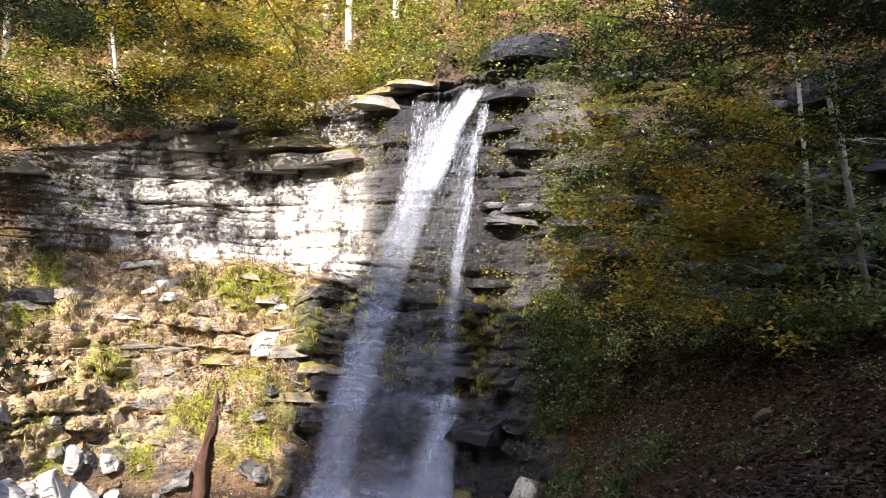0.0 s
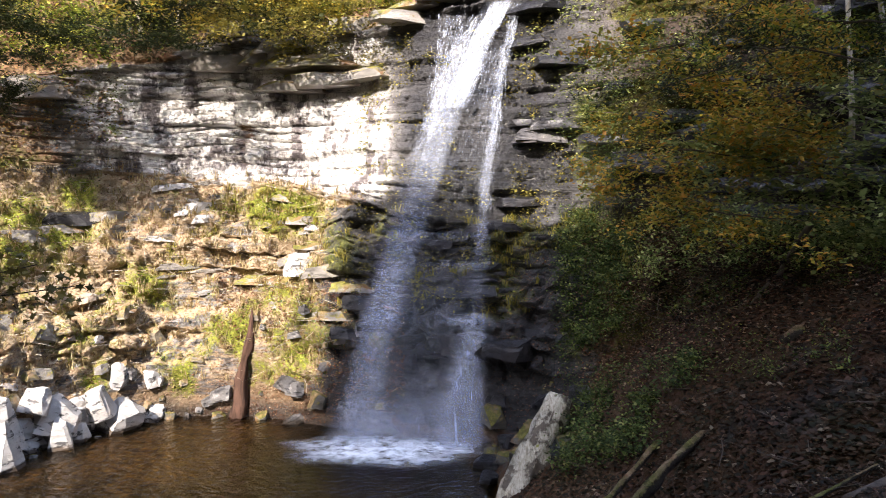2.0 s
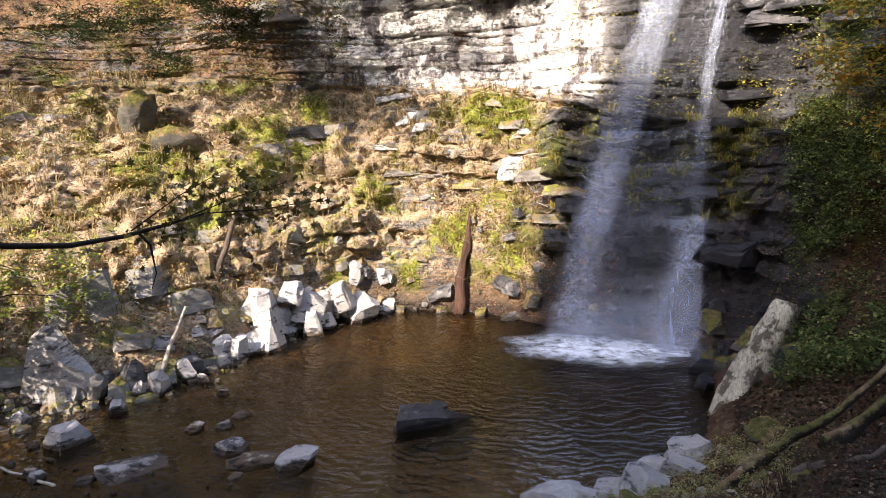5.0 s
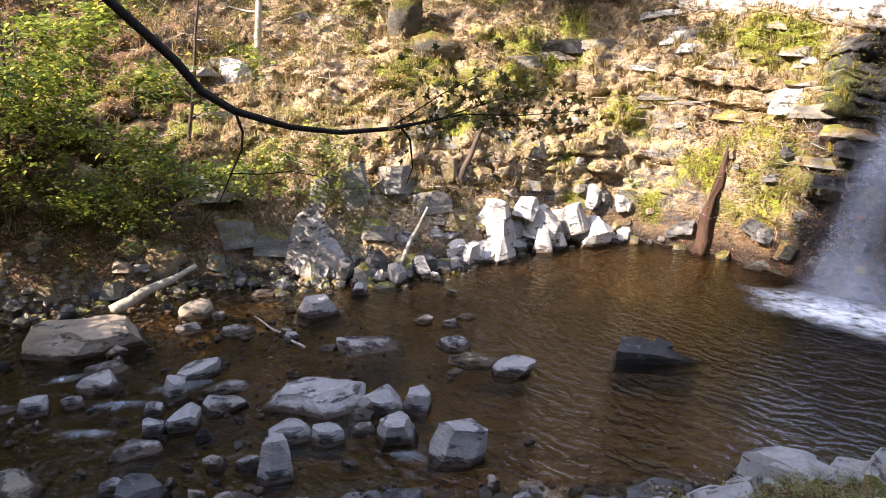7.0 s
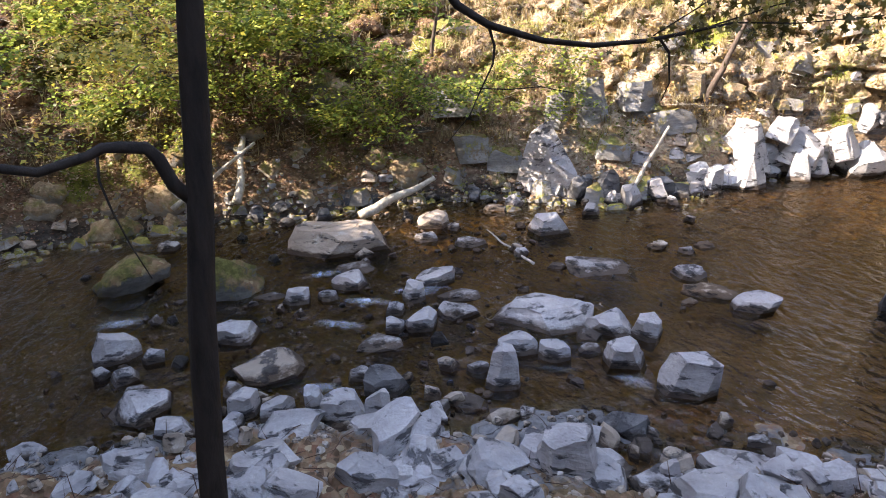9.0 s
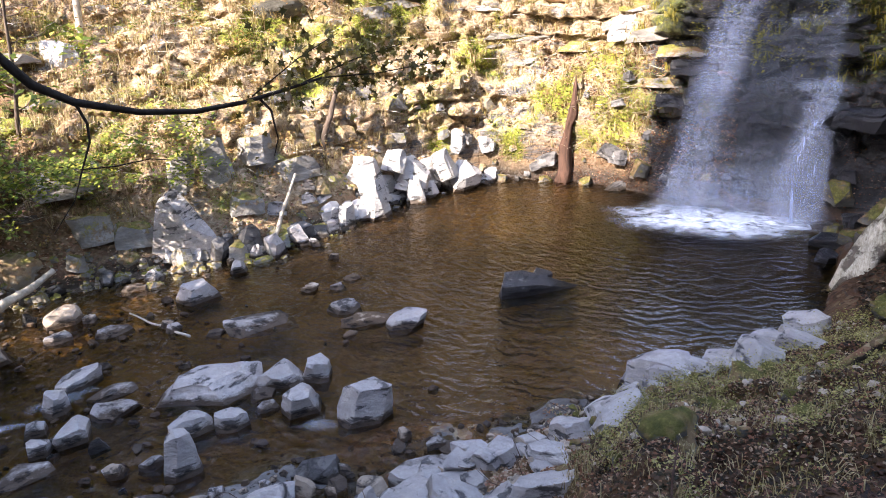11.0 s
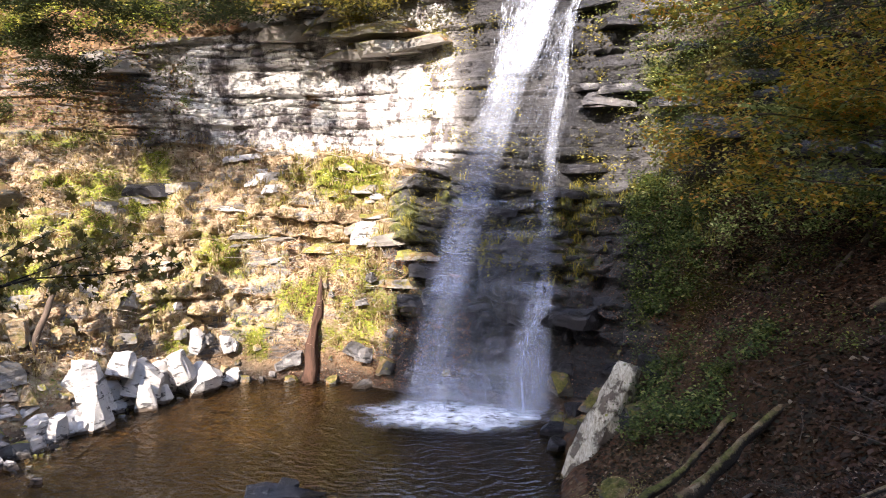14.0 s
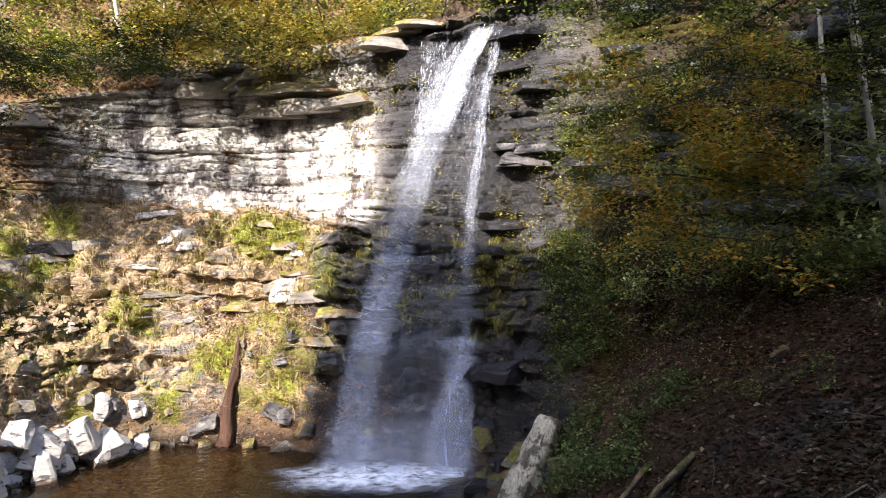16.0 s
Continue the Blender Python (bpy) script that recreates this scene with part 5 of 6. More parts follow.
# small bare trees on the far slope and by the cliff
def bare_tree(base, top, r, mat, label, twigs, seed, spread=1.2):
    rr = random.Random(seed)
    t = empty("bare_tree", base, label, "tree")
    pts = bend(base, top, 9, 0, 0.03, seed)
    stem("trunk", pts, r, r * 0.35, mat, t, seed=seed)
    for k in range(twigs):
        u = rr.uniform(0.25, 0.95)
        p = pts[int(u * 9)]
        a = rr.uniform(0, 6.28)
        tip = p + Vector((math.cos(a), math.sin(a), rr.uniform(-0.2, 0.6))) * spread * rr.uniform(0.4, 1.1)
        limb = bend(p, tip, 5, 0, 0.14, seed * 9 + k)
        stem("limb", limb, r * 0.32, 0.006, mat, t, sides=5, seed=k)
        for _ in range(2):
            q = limb[rr.randrange(2, 5)]
            stem("twig", bend(q, q + Vector((rr.uniform(-1, 1), rr.uniform(-1, 1), rr.uniform(-0.3, 0.5))) * spread * 0.4, 3, 0, 0.1, k), r * 0.12, 0.004, mat, t, sides=4)
    return t


bare_tree((-20.8, 15.2, 4.4), (-20.3, 15.7, 12.5), 0.13, BARK_PALE, "bare pale birch on the sunlit slope", 12, 3, 2.2)
bare_tree((-11.1, 24.4, 11.3), (-11.7, 24.2, 18.5), 0.1, BARK_PALE, "thin pale sapling rooted on the cliff top", 10, 4, 1.3)
bare_tree((-10.2, 24.6, 11.6), (-9.4, 24.4, 16.5), 0.07, BARK_PALE, "thin pale sapling rooted on the cliff top", 8, 5, 1.0)
bare_tree((8.2, 15.5, 7.4), (7.85, 15.6, 14.5), 0.065, BARK_PALE, "slim grey trunk in front of the shaded wall", 6, 6, 1.4)
bare_tree((7.95, 12.8, 4.9), (7.1, 13.2, 12.5), 0.075, BARK_PALE, "slim grey trunk curving up from the leaf slope", 9, 7, 1.8)
bare_tree((8.9, 15.0, 7.2), (8.4, 15.2, 13.5), 0.045, BARK_PALE, "slim grey trunk in front of the shaded wall", 5, 8, 1.2)
bare_tree((-18.6, 11.0, 2.2), (-17.6, 11.3, 7.5), 0.07, BARK, "thin dark sapling on the far bank", 8, 12, 1.5)
bare_tree((-19.4, 4.2, 1.6), (-20.8, 2.6, 8.2), 0.1, BARK, "slanting dark tree on the far bank", 8, 13, 1.7)
bare_tree((-19.6, 6.6, 2.0), (-19.9, 7.4, 9.0), 0.06, BARK, "thin dark sapling on the far bank", 7, 14, 1.5)
for k, (x, y, z) in enumerate(((-3.4, 25.5, 15.2), (-1.6, 26.5, 15.6), (-4.6, 28, 17.5), (0.8, 26, 15.8), (-14, 33, 17), (-22, 26, 12.5), (-24, 24, 11.5))):
    bare_tree((x, y, z - 0.8), (x + rnd.uniform(-0.5, 0.5), y, z + 9), 0.16, BARK_PALE if k < 3 else BARK, "grey forest trunk above the cliff", 4, 40 + k, 2.0)


# ---- foliage masses ----
def polar(a, el, r):
    a, el, r = np.asarray(a), np.asarray(el), np.asarray(r)
    return np.stack([r * np.sin(np.radians(a)), r * np.cos(np.radians(a)), 6 + r * np.tan(np.radians(el))], -1)


def bough_mass(name, origin, lines, mat_bark, mat_leaf, label, per, size, spread, seed, flatten=0.35, r0=0.03, aspect=0.6, hubs=16, category="tree"):
    """Several leafy boughs of one tree: bent stems with tiers of leaves."""
    g = np.random.default_rng(seed)
    t = empty(name, origin, label, category)
    clouds = []
    for k, (p, q) in enumerate(lines):
        pts = bend(p, q, 7, 0, 0.08, seed + k)
        stem("bough", pts, r0 * 0.6, 0.005, mat_bark, t, sides=5, seed=k)
        h = near_points(pts, hubs, spread, g, 0.15, flatten)
        pick = h[g.integers(0, len(h), per)]
        clouds.append(pick + g.normal(0, spread * 0.45, (per, 3)) * np.array([1, 1, flatten]))
    c = np.concatenate(clouds) - np.array(origin)
    part("crown", quads_mesh("crown", leaf_quads(c, size, g, 0.4, aspect)), mat_leaf, t)
    return t


def fan_lines(n, a, el, r, reach, seed, fall=-0.2):
    """n boughs scattered in a sector, each reaching sideways."""
    q = random.Random(seed)
    out = []
    for _ in range(n):
        p = Vector(polar(q.uniform(*a), q.uniform(*el), q.uniform(*r)).tolist())
        s = q.choice((-1, 1)) if fall else -1
        out.append((p, p + Vector((s * reach * q.uniform(0.6, 1.2), reach * q.uniform(-0.6, 0.4), reach * q.uniform(-0.4, 0.15)))))
    return out


bough_mass("yellow_maple", (8.0, 14.6, 6.0), fan_lines(15, (15, 24), (-1, 14), (13.2, 15.5), 1.5, 61), BARK, LEAF_AMBER, "yellow and orange maple leaning before the shaded wall", 800, 0.1, 0.42, 61, 0.6, hubs=10)
bough_mass("maple_sapling", (5.0, 16.0, 10.0), fan_lines(8, (15, 25), (12, 21), (14, 16.5), 1.5, 63), BARK, LEAF_SUNLIT, "yellow-green maple crown above the shaded wall", 700, 0.1, 0.42, 63, 0.6, hubs=10)
bough_mass("hemlock", (9.0, 12.0, 12.0), fan_lines(24, (21, 38), (9, 26), (10.5, 13.5), 2.0, 65), BARK, NEEDLES, "dark hemlock with drooping boughs", 950, 0.1, 0.3, 65, 0.3, aspect=0.2, hubs=26)
bough_mass("hemlock", (8.0, 20.0, 14.0), fan_lines(36, (17, 40), (17, 29), (10, 13), 2.2, 66), BARK, NEEDLES, "dark hemlock with drooping boughs", 1100, 0.1, 0.34, 66, 0.3, aspect=0.2, hubs=22)
bough_mass("hemlock", (9.0, 15.0, 12.0), fan_lines(15, (20, 39), (11, 27), (16, 18.5), 2.2, 69), BARK, NEEDLES, "dark hemlock with drooping boughs", 900, 0.12, 0.36, 69, 0.3, aspect=0.2, hubs=22)
bough_mass("hemlock", (-13.5, 22.0, 9.0), fan_lines(22, (-45, -31), (6.0, 15), (22.5, 26), 1.6, 70), BARK, NEEDLES, "young hemlock growing before the cliff foot", 800, 0.13, 0.36, 70, 0.4, aspect=0.3, hubs=20)
bough_mass("bush", (7.5, 16.0, 6.5), fan_lines(20, (17, 36), (-2, 7), (14, 16), 1.2, 67), BARK, LEAF_FRESH, "green shrubs at the foot of the shaded wall", 240, 0.14, 0.4, 67, 0.6, hubs=9, category="shrub")
bough_mass("wall_ivy", (4.6, 19.4, 8.5), fan_lines(20, (9.5, 18), (0, 13), (18.0, 19.0), 0.9, 68), BARK, LEAF_FERN, "green creepers hanging on the shaded rock wall", 420, 0.07, 0.36, 68, 1.2, hubs=9, category="climbing plant")
bough_mass("yellow_beech", (-8.0, 25.0, 15.0), fan_lines(18, (-24, -6), (15.5, 24), (21.5, 24.5), 2.2, 71), BARK, LEAF_YELLOW, "yellow beech foliage hanging over the cliff edge", 620, 0.13, 0.5, 71, 0.55, hubs=10)
bough_mass("cliff_top_shrub", (-6.5, 23.5, 13.5), fan_lines(13, (-20, -8), (12.5, 17), (21.5, 23.5), 1.3, 72), BARK, LEAF_LIME, "sunlit yellow-green shrub on the cliff edge", 620, 0.11, 0.42, 72, 0.6, category="shrub")
bough_mass("hemlock", (-16.0, 25.0, 15.0), fan_lines(36, (-44, -19), (13, 25), (21, 25.5), 2.4, 73), BARK, NEEDLES, "dark hemlock with drooping boughs", 1200, 0.15, 0.5, 73, 0.4, aspect=0.25, hubs=24)
bough_mass("green_maple", (-19.0, 8.0, 5.0), fan_lines(30, (-88, -60), (-8, 4), (17, 22), 1.9, 75), BARK, LEAF_SUNLIT, "sunlit yellow-green saplings on the far bank", 520, 0.15, 0.5, 75, 0.55, hubs=10)
bough_mass("shrub", (-19.0, 8.0, 2.0), fan_lines(22, (-88, -46), (-12, -7), (17.5, 20), 1.2, 76), BARK, LEAF_SUNLIT, "green undergrowth along the far bank", 320, 0.12, 0.42, 76, 0.5, category="shrub")
bough_mass("yellow_maple", (-15.0, 1.0, 4.0), fan_lines(12, (-97, -78), (-12, 4), (12, 15), 1.6, 77), BARK, LEAF_YELLOW, "yellow saplings overhanging the stream", 230, 0.1, 0.45, 77, 0.4)


# ---- ground cover ----
def scatter(n, a, bands, gen, keep=None):
    """n places on the swept ground, by direction and band, with its slope."""
    j = gen.integers(np.searchsorted(FINE, a[0]), np.searchsorted(FINE, a[1]) - 1, n)
    i0, i1 = np.searchsorted(fb[:, 0], bands[0]), min(np.searchsorted(fb[:, 0], bands[1]), len(fb) - 2)
    i = gen.integers(i0, i1, n)
    if keep is not None:
        ok = keep(i, j)
        i, j = i[ok], j[ok]
    u, v = gen.uniform(0, 1, len(i)), gen.uniform(0, 1, len(i))
    out = []
    for f in (fx, fy, fz):
        out.append(f[i, j] * (1 - u) * (1 - v) + f[i + 1, j] * u * (1 - v) + f[i, j + 1] * (1 - u) * v + f[i + 1, j + 1] * u * v)
    return np.stack(out, 1)


def litter(name, n, a, bands, size, mat, label, seed, lift=0.015, flat=0.35, keep=None, aspect=0.6):
    g = np.random.default_rng(seed)
    p = scatter(n, a, bands, g, keep)
    p[:, 2] += lift
    p = p[p[:, 2] > 0.06]
    ob = part(name, quads_mesh(name, leaf_quads(p, size, g, flat, aspect)), mat)
    return tagged(ob, label, "leaves", kind="stuff")


def tufts(name, n, blades, a, bands, length, mat, label, seed, keep=None, droop=0.35, width=0.012):
    g = np.random.default_rng(seed)
    root = scatter(n, a, bands, g, keep)
    root = root[root[:, 2] > 0.06]
    p = np.repeat(root, blades, 0) + np.concatenate([g.normal(0, 0.05, (len(root) * blades, 2)), np.zeros((len(root) * blades, 1))], 1)
    m = len(p)
    yaw = g.uniform(0, 6.283, m)
    ln = length * g.uniform(0.5, 1.4, m)
    out = np.stack([np.cos(yaw), np.sin(yaw), np.zeros(m)], 1)
    side = np.stack([-np.sin(yaw), np.cos(yaw), np.zeros(m)], 1) * width
    lean = g.uniform(0.2, 0.9, m)[:, None]
    mid = p + out * (ln[:, None] * 0.4 * lean) + np.array([0, 0, 1]) * (ln * 0.55)[:, None]
    tip = p + out * (ln[:, None] * 0.9 * lean) + np.array([0, 0, 1]) * (ln * (0.75 - droop * lean[:, 0]))[:, None]
    q = np.concatenate([np.stack([p - side, p + side, mid + side * 0.8, mid - side * 0.8], 1), np.stack([mid - side * 0.8, mid + side * 0.8, tip + side * 0.15, tip - side * 0.15], 1)])
    ob = part(name, quads_mesh(name, q), mat)
    return tagged(ob, label, "grass", kind="stuff")


def mossy_only(i, j):
    return fmask["moss"][i, j] > 0.35


def in_drifts(i, j):
    """Leaves gathered by the wind."""
    return fbm(fx[i, j] * 1.3, fy[i, j] * 1.3, fz[i, j], 4, 93) > -0.03 + 0.1 * np.sin(fx[i, j] * 9)


def not_wet(i, j):
    return (fmask["wet"][i, j] < 0.3) & (fmask["rock"][i, j] < 0.75)


litter("fallen_leaves", 70000, (-17, 45), (0.35, 2.05), 0.045, LEAF_SHADED, "dull brown leaves trodden into the near bank", 80, keep=lambda i, j: fmask["moss"][i, j] < 0.5)
litter("fallen_leaves", 17000, (-30, 5), (0.4, 2.05), 0.045, LEAF_DRY, "brown and rust leaves fallen on the near bank", 81, keep=in_drifts)
litter("fallen_leaves", 46000, (4, 45), (2.0, 5.0), 0.1, LEAF_SHADED, "brown and rust leaves fallen on the shaded slope", 82, keep=not_wet)
litter("fallen_leaves", 42000, (-97, -6), (4.02, 5.0), 0.085, LEAF_DRY, "tan and rust leaves caught on the sunny slope", 83, keep=not_wet)
litter("fallen_leaves", 9000, (-97, -28), (3.85, 4.2), 0.085, LEAF_DRY, "rust leaves washed up along the far shore", 88)
litter("fallen_leaves", 12000, (-97, 45), (6.0, 7.0), 0.11, LEAF_SHADED, "leaves fallen on the hillside above the cliff", 84)
litter("moss_tufts", 15000, (-60, 10), (4.02, 5.05), 0.06, MOSS_LEAF, "yellow-green moss cushions on ledges", 85, 0.02, 1.0, mossy_only, 0.8)
litter("creeping_plants", 9000, (-97, 30), (4.02, 5.0), 0.1, LEAF_GREEN, "small green plants among the dead leaves", 86, 0.06, 0.6, mossy_only)
litter("moss_tufts", 14000, (-20, 14), (0.6, 2.04), 0.03, MOSS_LEAF, "moss on the near bank", 87, 0.015, 1.0, mossy_only, 0.8)
tufts("dry_grass", 1900, 8, (-60, -6), (4.1, 5.02), 0.34, GRASS_DRY, "straw-coloured dry grass and stalks on the sunny slope", 91, not_wet)
tufts("dry_grass", 380, 9, (-20, 9), (0.5, 2.0), 0.162, GRASS_DRY, "dry grass on the near bank", 92, width=0.0045)
tufts("dry_stalks", 900, 6, (-97, -40), (4.1, 5.0), 0.6, GRASS_DRY, "dead stalks and brush on the far bank", 93, None, 0.2, 0.009)
tufts("green_grass", 600, 10, (-24, 14), (4.4, 5.1), 0.35, LEAF_LIME, "green hanging grass under the cliff", 94, mossy_only, 0.7)


def undergrowth(name, n, per, a, bands, spread, size, mat, label, seed, keep=None, lift=0.25):
    """Low leafy clumps rooted on the ground, too many to count."""
    g = np.random.default_rng(seed)
    root = scatter(n, a, bands, g, keep)
    root = root[root[:, 2] > 0.1]
    sz = g.uniform(0.5, 1.3, len(root))
    c = np.repeat(root + np.array([0, 0, 1]) * lift * sz[:, None], per, 0) + g.normal(0, spread, (len(root) * per, 3)) * np.repeat(sz, per)[:, None] * np.array([1, 1, 0.8])
    ob = part(name, quads_mesh(name, leaf_quads(c, size, g, 0.5)), mat)
    return tagged(ob, label, "undergrowth", kind="stuff")


undergrowth("rim_shrubs", 190, 150, (-45, 0), (6.0, 6.7), 0.42, 0.13, LEAF_SUNLIT, "yellow-green shrubs along the cliff's rim", 101, lift=0.5)
undergrowth("rim_shrubs", 110, 130, (-45, 4), (6.0, 6.8), 0.45, 0.12, LEAF_LIME, "yellow-green shrubs on the hillside above", 102, lift=0.7)
undergrowth("rim_shrubs", 120, 150, (3, 45), (5.9, 6.8), 0.45, 0.12, LEAF_GREEN, "dark green shrubs above the shaded wall", 103, lift=0.6)
undergrowth("rim_shrubs", 80, 130, (-97, -52), (5.2, 6.6), 0.5, 0.13, LEAF_GREEN, "green shrubs on the far hillside", 104, lift=0.6)
undergrowth("wall_plants", 130, 70, (5, 36), (5.02, 5.9), 0.3, 0.09, LEAF_FRESH, "green plants clinging to the shaded wall", 105, lift=-0.1)
undergrowth("wall_plants", 120, 80, (-9, 10), (4.5, 5.9), 0.22, 0.08, LEAF_LIME, "moss and plants beside the falling water", 106, lift=-0.1)
undergrowth("bank_plants", 80, 80, (-97, -50), (4.05, 5.0), 0.28, 0.09, LEAF_LIME, "sunlit yellow-green plants on the far bank", 107)
undergrowth("bank_plants", 90, 80, (-97, -40), (4.05, 5.0), 0.28, 0.09, LEAF_GREEN, "green plants on the far bank", 108)
undergrowth("bank_plants", 230, 70, (-97, -34), (4.05, 5.0), 0.26, 0.09, LEAF_BROWN, "brown dying brush on the far bank", 109)
undergrowth("bank_plants", 520, 100, (7.5, 19), (2.5, 5.0), 0.18, 0.075, LEAF_FERN, "ferns and green plants on the shaded bank", 110, lambda i, j: fbm(fx[i, j] * 0.7, fy[i, j] * 0.7, fz[i, j] * 0.5, 3, 95) > 0.06 * (fw[j] - 15))
undergrowth("bank_plants", 150, 60, (12, 34), (2.9, 5.0), 0.16, 0.05, LEAF_GREEN, "dull green plants on the leaf-covered slope", 112)
undergrowth("bank_plants", 60, 60, (-36, -8), (4.1, 5.05), 0.2, 0.05, MOSS_LEAF, "yellow-green plants between the ledges", 111)

undergrowth("bank_plants", 150, 80, (14, 36), (4.3, 5.3), 0.24, 0.08, LEAF_FRESH, "grey-green shrubs at the foot of the shaded wall", 113)

# slabs of the bedded rock that stand out from slope and wall
rnd = random.Random(77)
cliff_ob, slope_ob = bpy.data.objects["cliff"], bpy.data.objects["bank_slope"]
slab_meshes = {}
for mat in (ROCK, ROCK_PALE, ROCK_WET, ROCK_DARK, LEDGE):
    slab_meshes[mat.name] = []
    for k in range(8):
        bm = rock_mesh(1.0, 0.62, 0.17, rnd, 9)
        me = bpy.data.meshes.new("slab")
        bm.to_mesh(me)
        bm.free()
        me.materials.append(mat)
        slab_meshes[mat.name].append(me)


def slab(a, band, w, parent, mat, tall=1.0, out=0.1, tip=0.0):
    j = int(np.clip(np.searchsorted(FINE, a), 0, len(FINE) - 1))
    i = int(np.searchsorted(fb[:, 0], band))
    ob = new("ledge_slab", rnd.choice(slab_meshes[mat.name]))
    ob.parent = parent
    d = Vector((fx[i, j], fy[i, j], 0)).normalized()
    ob.matrix_world = pose(fx[i, j] - d.x * out, fy[i, j] - d.y * out, fz[i, j], rnd.uniform(-4, 4), 3 + rnd.uniform(-5, 5), -a + rnd.uniform(-14, 14) + rnd.choice((0, 180))) @ Matrix.Diagonal((w, w * 0.8, w * tall, 1))
    return ob


for k in range(20):
    slab(rnd.choice((rnd.uniform(-33, -21), rnd.uniform(-16, -9))), 4.25 + 0.7 * rnd.random(), rnd.uniform(0.8, 2.2), slope_ob, LEDGE, rnd.uniform(0.7, 1.2), -0.36)
for k in range(26):
    slab(rnd.uniform(-60, -33), 4.1 + 0.85 * rnd.random(), rnd.uniform(0.7, 1.8), slope_ob, LEDGE, rnd.uniform(0.8, 1.5), -0.32)
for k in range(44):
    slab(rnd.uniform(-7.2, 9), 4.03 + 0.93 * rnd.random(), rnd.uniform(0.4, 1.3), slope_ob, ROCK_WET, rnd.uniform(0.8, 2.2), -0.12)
for k in range(20):
    slab(rnd.uniform(-33, -3), 5.65 + 0.4 * rnd.random(), rnd.uniform(0.8, 2.4), cliff_ob, LEDGE, rnd.uniform(0.9, 1.6), -0.1)
# slabs of the right wall: near-black stone paints in the shade there
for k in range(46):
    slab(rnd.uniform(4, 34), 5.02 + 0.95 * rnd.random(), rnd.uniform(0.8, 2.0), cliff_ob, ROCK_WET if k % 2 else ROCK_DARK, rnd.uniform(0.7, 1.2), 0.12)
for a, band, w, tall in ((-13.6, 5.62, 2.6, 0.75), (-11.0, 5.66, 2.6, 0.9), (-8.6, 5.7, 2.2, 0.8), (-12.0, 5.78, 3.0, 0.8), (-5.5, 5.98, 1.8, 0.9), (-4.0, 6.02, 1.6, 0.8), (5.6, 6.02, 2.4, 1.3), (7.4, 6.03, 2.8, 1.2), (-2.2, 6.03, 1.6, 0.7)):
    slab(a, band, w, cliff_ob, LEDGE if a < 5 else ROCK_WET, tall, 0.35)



def slab_facing(a, el, w, parent, mat, tall=1.0, out=0.0):
    """A slab of the slope met when looking out in one direction."""
    j = int(np.searchsorted(FINE, a))
    i0, i1 = np.searchsorted(fb[:, 0], 4.0), np.searchsorted(fb[:, 0], 6.0)
    e = np.degrees(np.arctan2(fz[i0:i1, j] - 6, np.hypot(fx[i0:i1, j], fy[i0:i1, j])))
    return slab(a, fb[i0 + int(np.argmin(np.abs(e - el))), 0] + 0.001, w, parent, mat, tall, out)


for a, el, w, tall in ((-21.1, 0.3, 1.5, 1.2), (-20.4, -0.5, 1.0, 1.4), (-21.6, 1.0, 1.0, 1.0), (-23.8, -1.8, 1.1, 0.8), (-12.0, -1.2, 0.9, 1.6), (-20.2, -6.0, 0.9, 0.9), (-14.2, -0.6, 0.9, 0.8), (-22.8, 2.1, 1.3, 0.8)):
    slab_facing(a, el, w, slope_ob, ROCK_PALE, tall, -0.2)
for a, el, w in ((-22.0, -4.0, 2.0), (-20.6, -4.3, 1.6), (-23.2, -4.6, 1.5), (-16.3, -5.3, 1.8), (-14.6, -5.4, 1.4), (-18.6, -4.2, 1.5), (-17.4, -3.4, 1.2)):
    slab_facing(a, el, w, slope_ob, LEDGE, 0.7, -0.3)
for a, el, w in ((-29.5, -0.5, 1.8), (-8.7, -5.9, 1.2), (-8.3, -7.5, 1.4), (-7.0, -9.0, 1.5), (-9.5, -9.8, 1.3), (-6.0, -6.5, 1.2)):
    slab_facing(a, el, w, slope_ob, ROCK_WET, 1.3, -0.1)

# mossy boulders sunk in the slope, and stones along both shores
rnd = random.Random(31)
lumps = []
for k in range(12):
    bm = lump_mesh(1.0, rnd.uniform(0.7, 0.95), rnd.uniform(0.55, 0.85), rnd)
    me = bpy.data.meshes.new("mossy_boulder")
    bm.to_mesh(me)
    bm.free()
    me.materials.append(MOUND if k % 4 else MOSSY)
    lumps.append(me)
for k in range(46):
    a = rnd.uniform(-90, -54)
    j = int(np.clip(np.searchsorted(FINE, a), 0, len(FINE) - 1))
    b0 = 4.0 + 0.3 * rnd.random() ** 1.6
    i = int(np.searchsorted(fb[:, 0], b0))
    w = 0.35 + 0.85 * rnd.random() ** 2
    ob = new("mossy_boulder", rnd.choice(lumps))
    ob.matrix_world = pose(fx[i, j], fy[i, j], fz[i, j] - 0.26 * w, rnd.uniform(-20, 20), rnd.uniform(-20, 20), rnd.uniform(0, 360)) @ Matrix.Scale(w, 4)
    tagged(ob, "rounded boulder under yellow-green moss and dead leaves", "rock", "boulders on the slope")


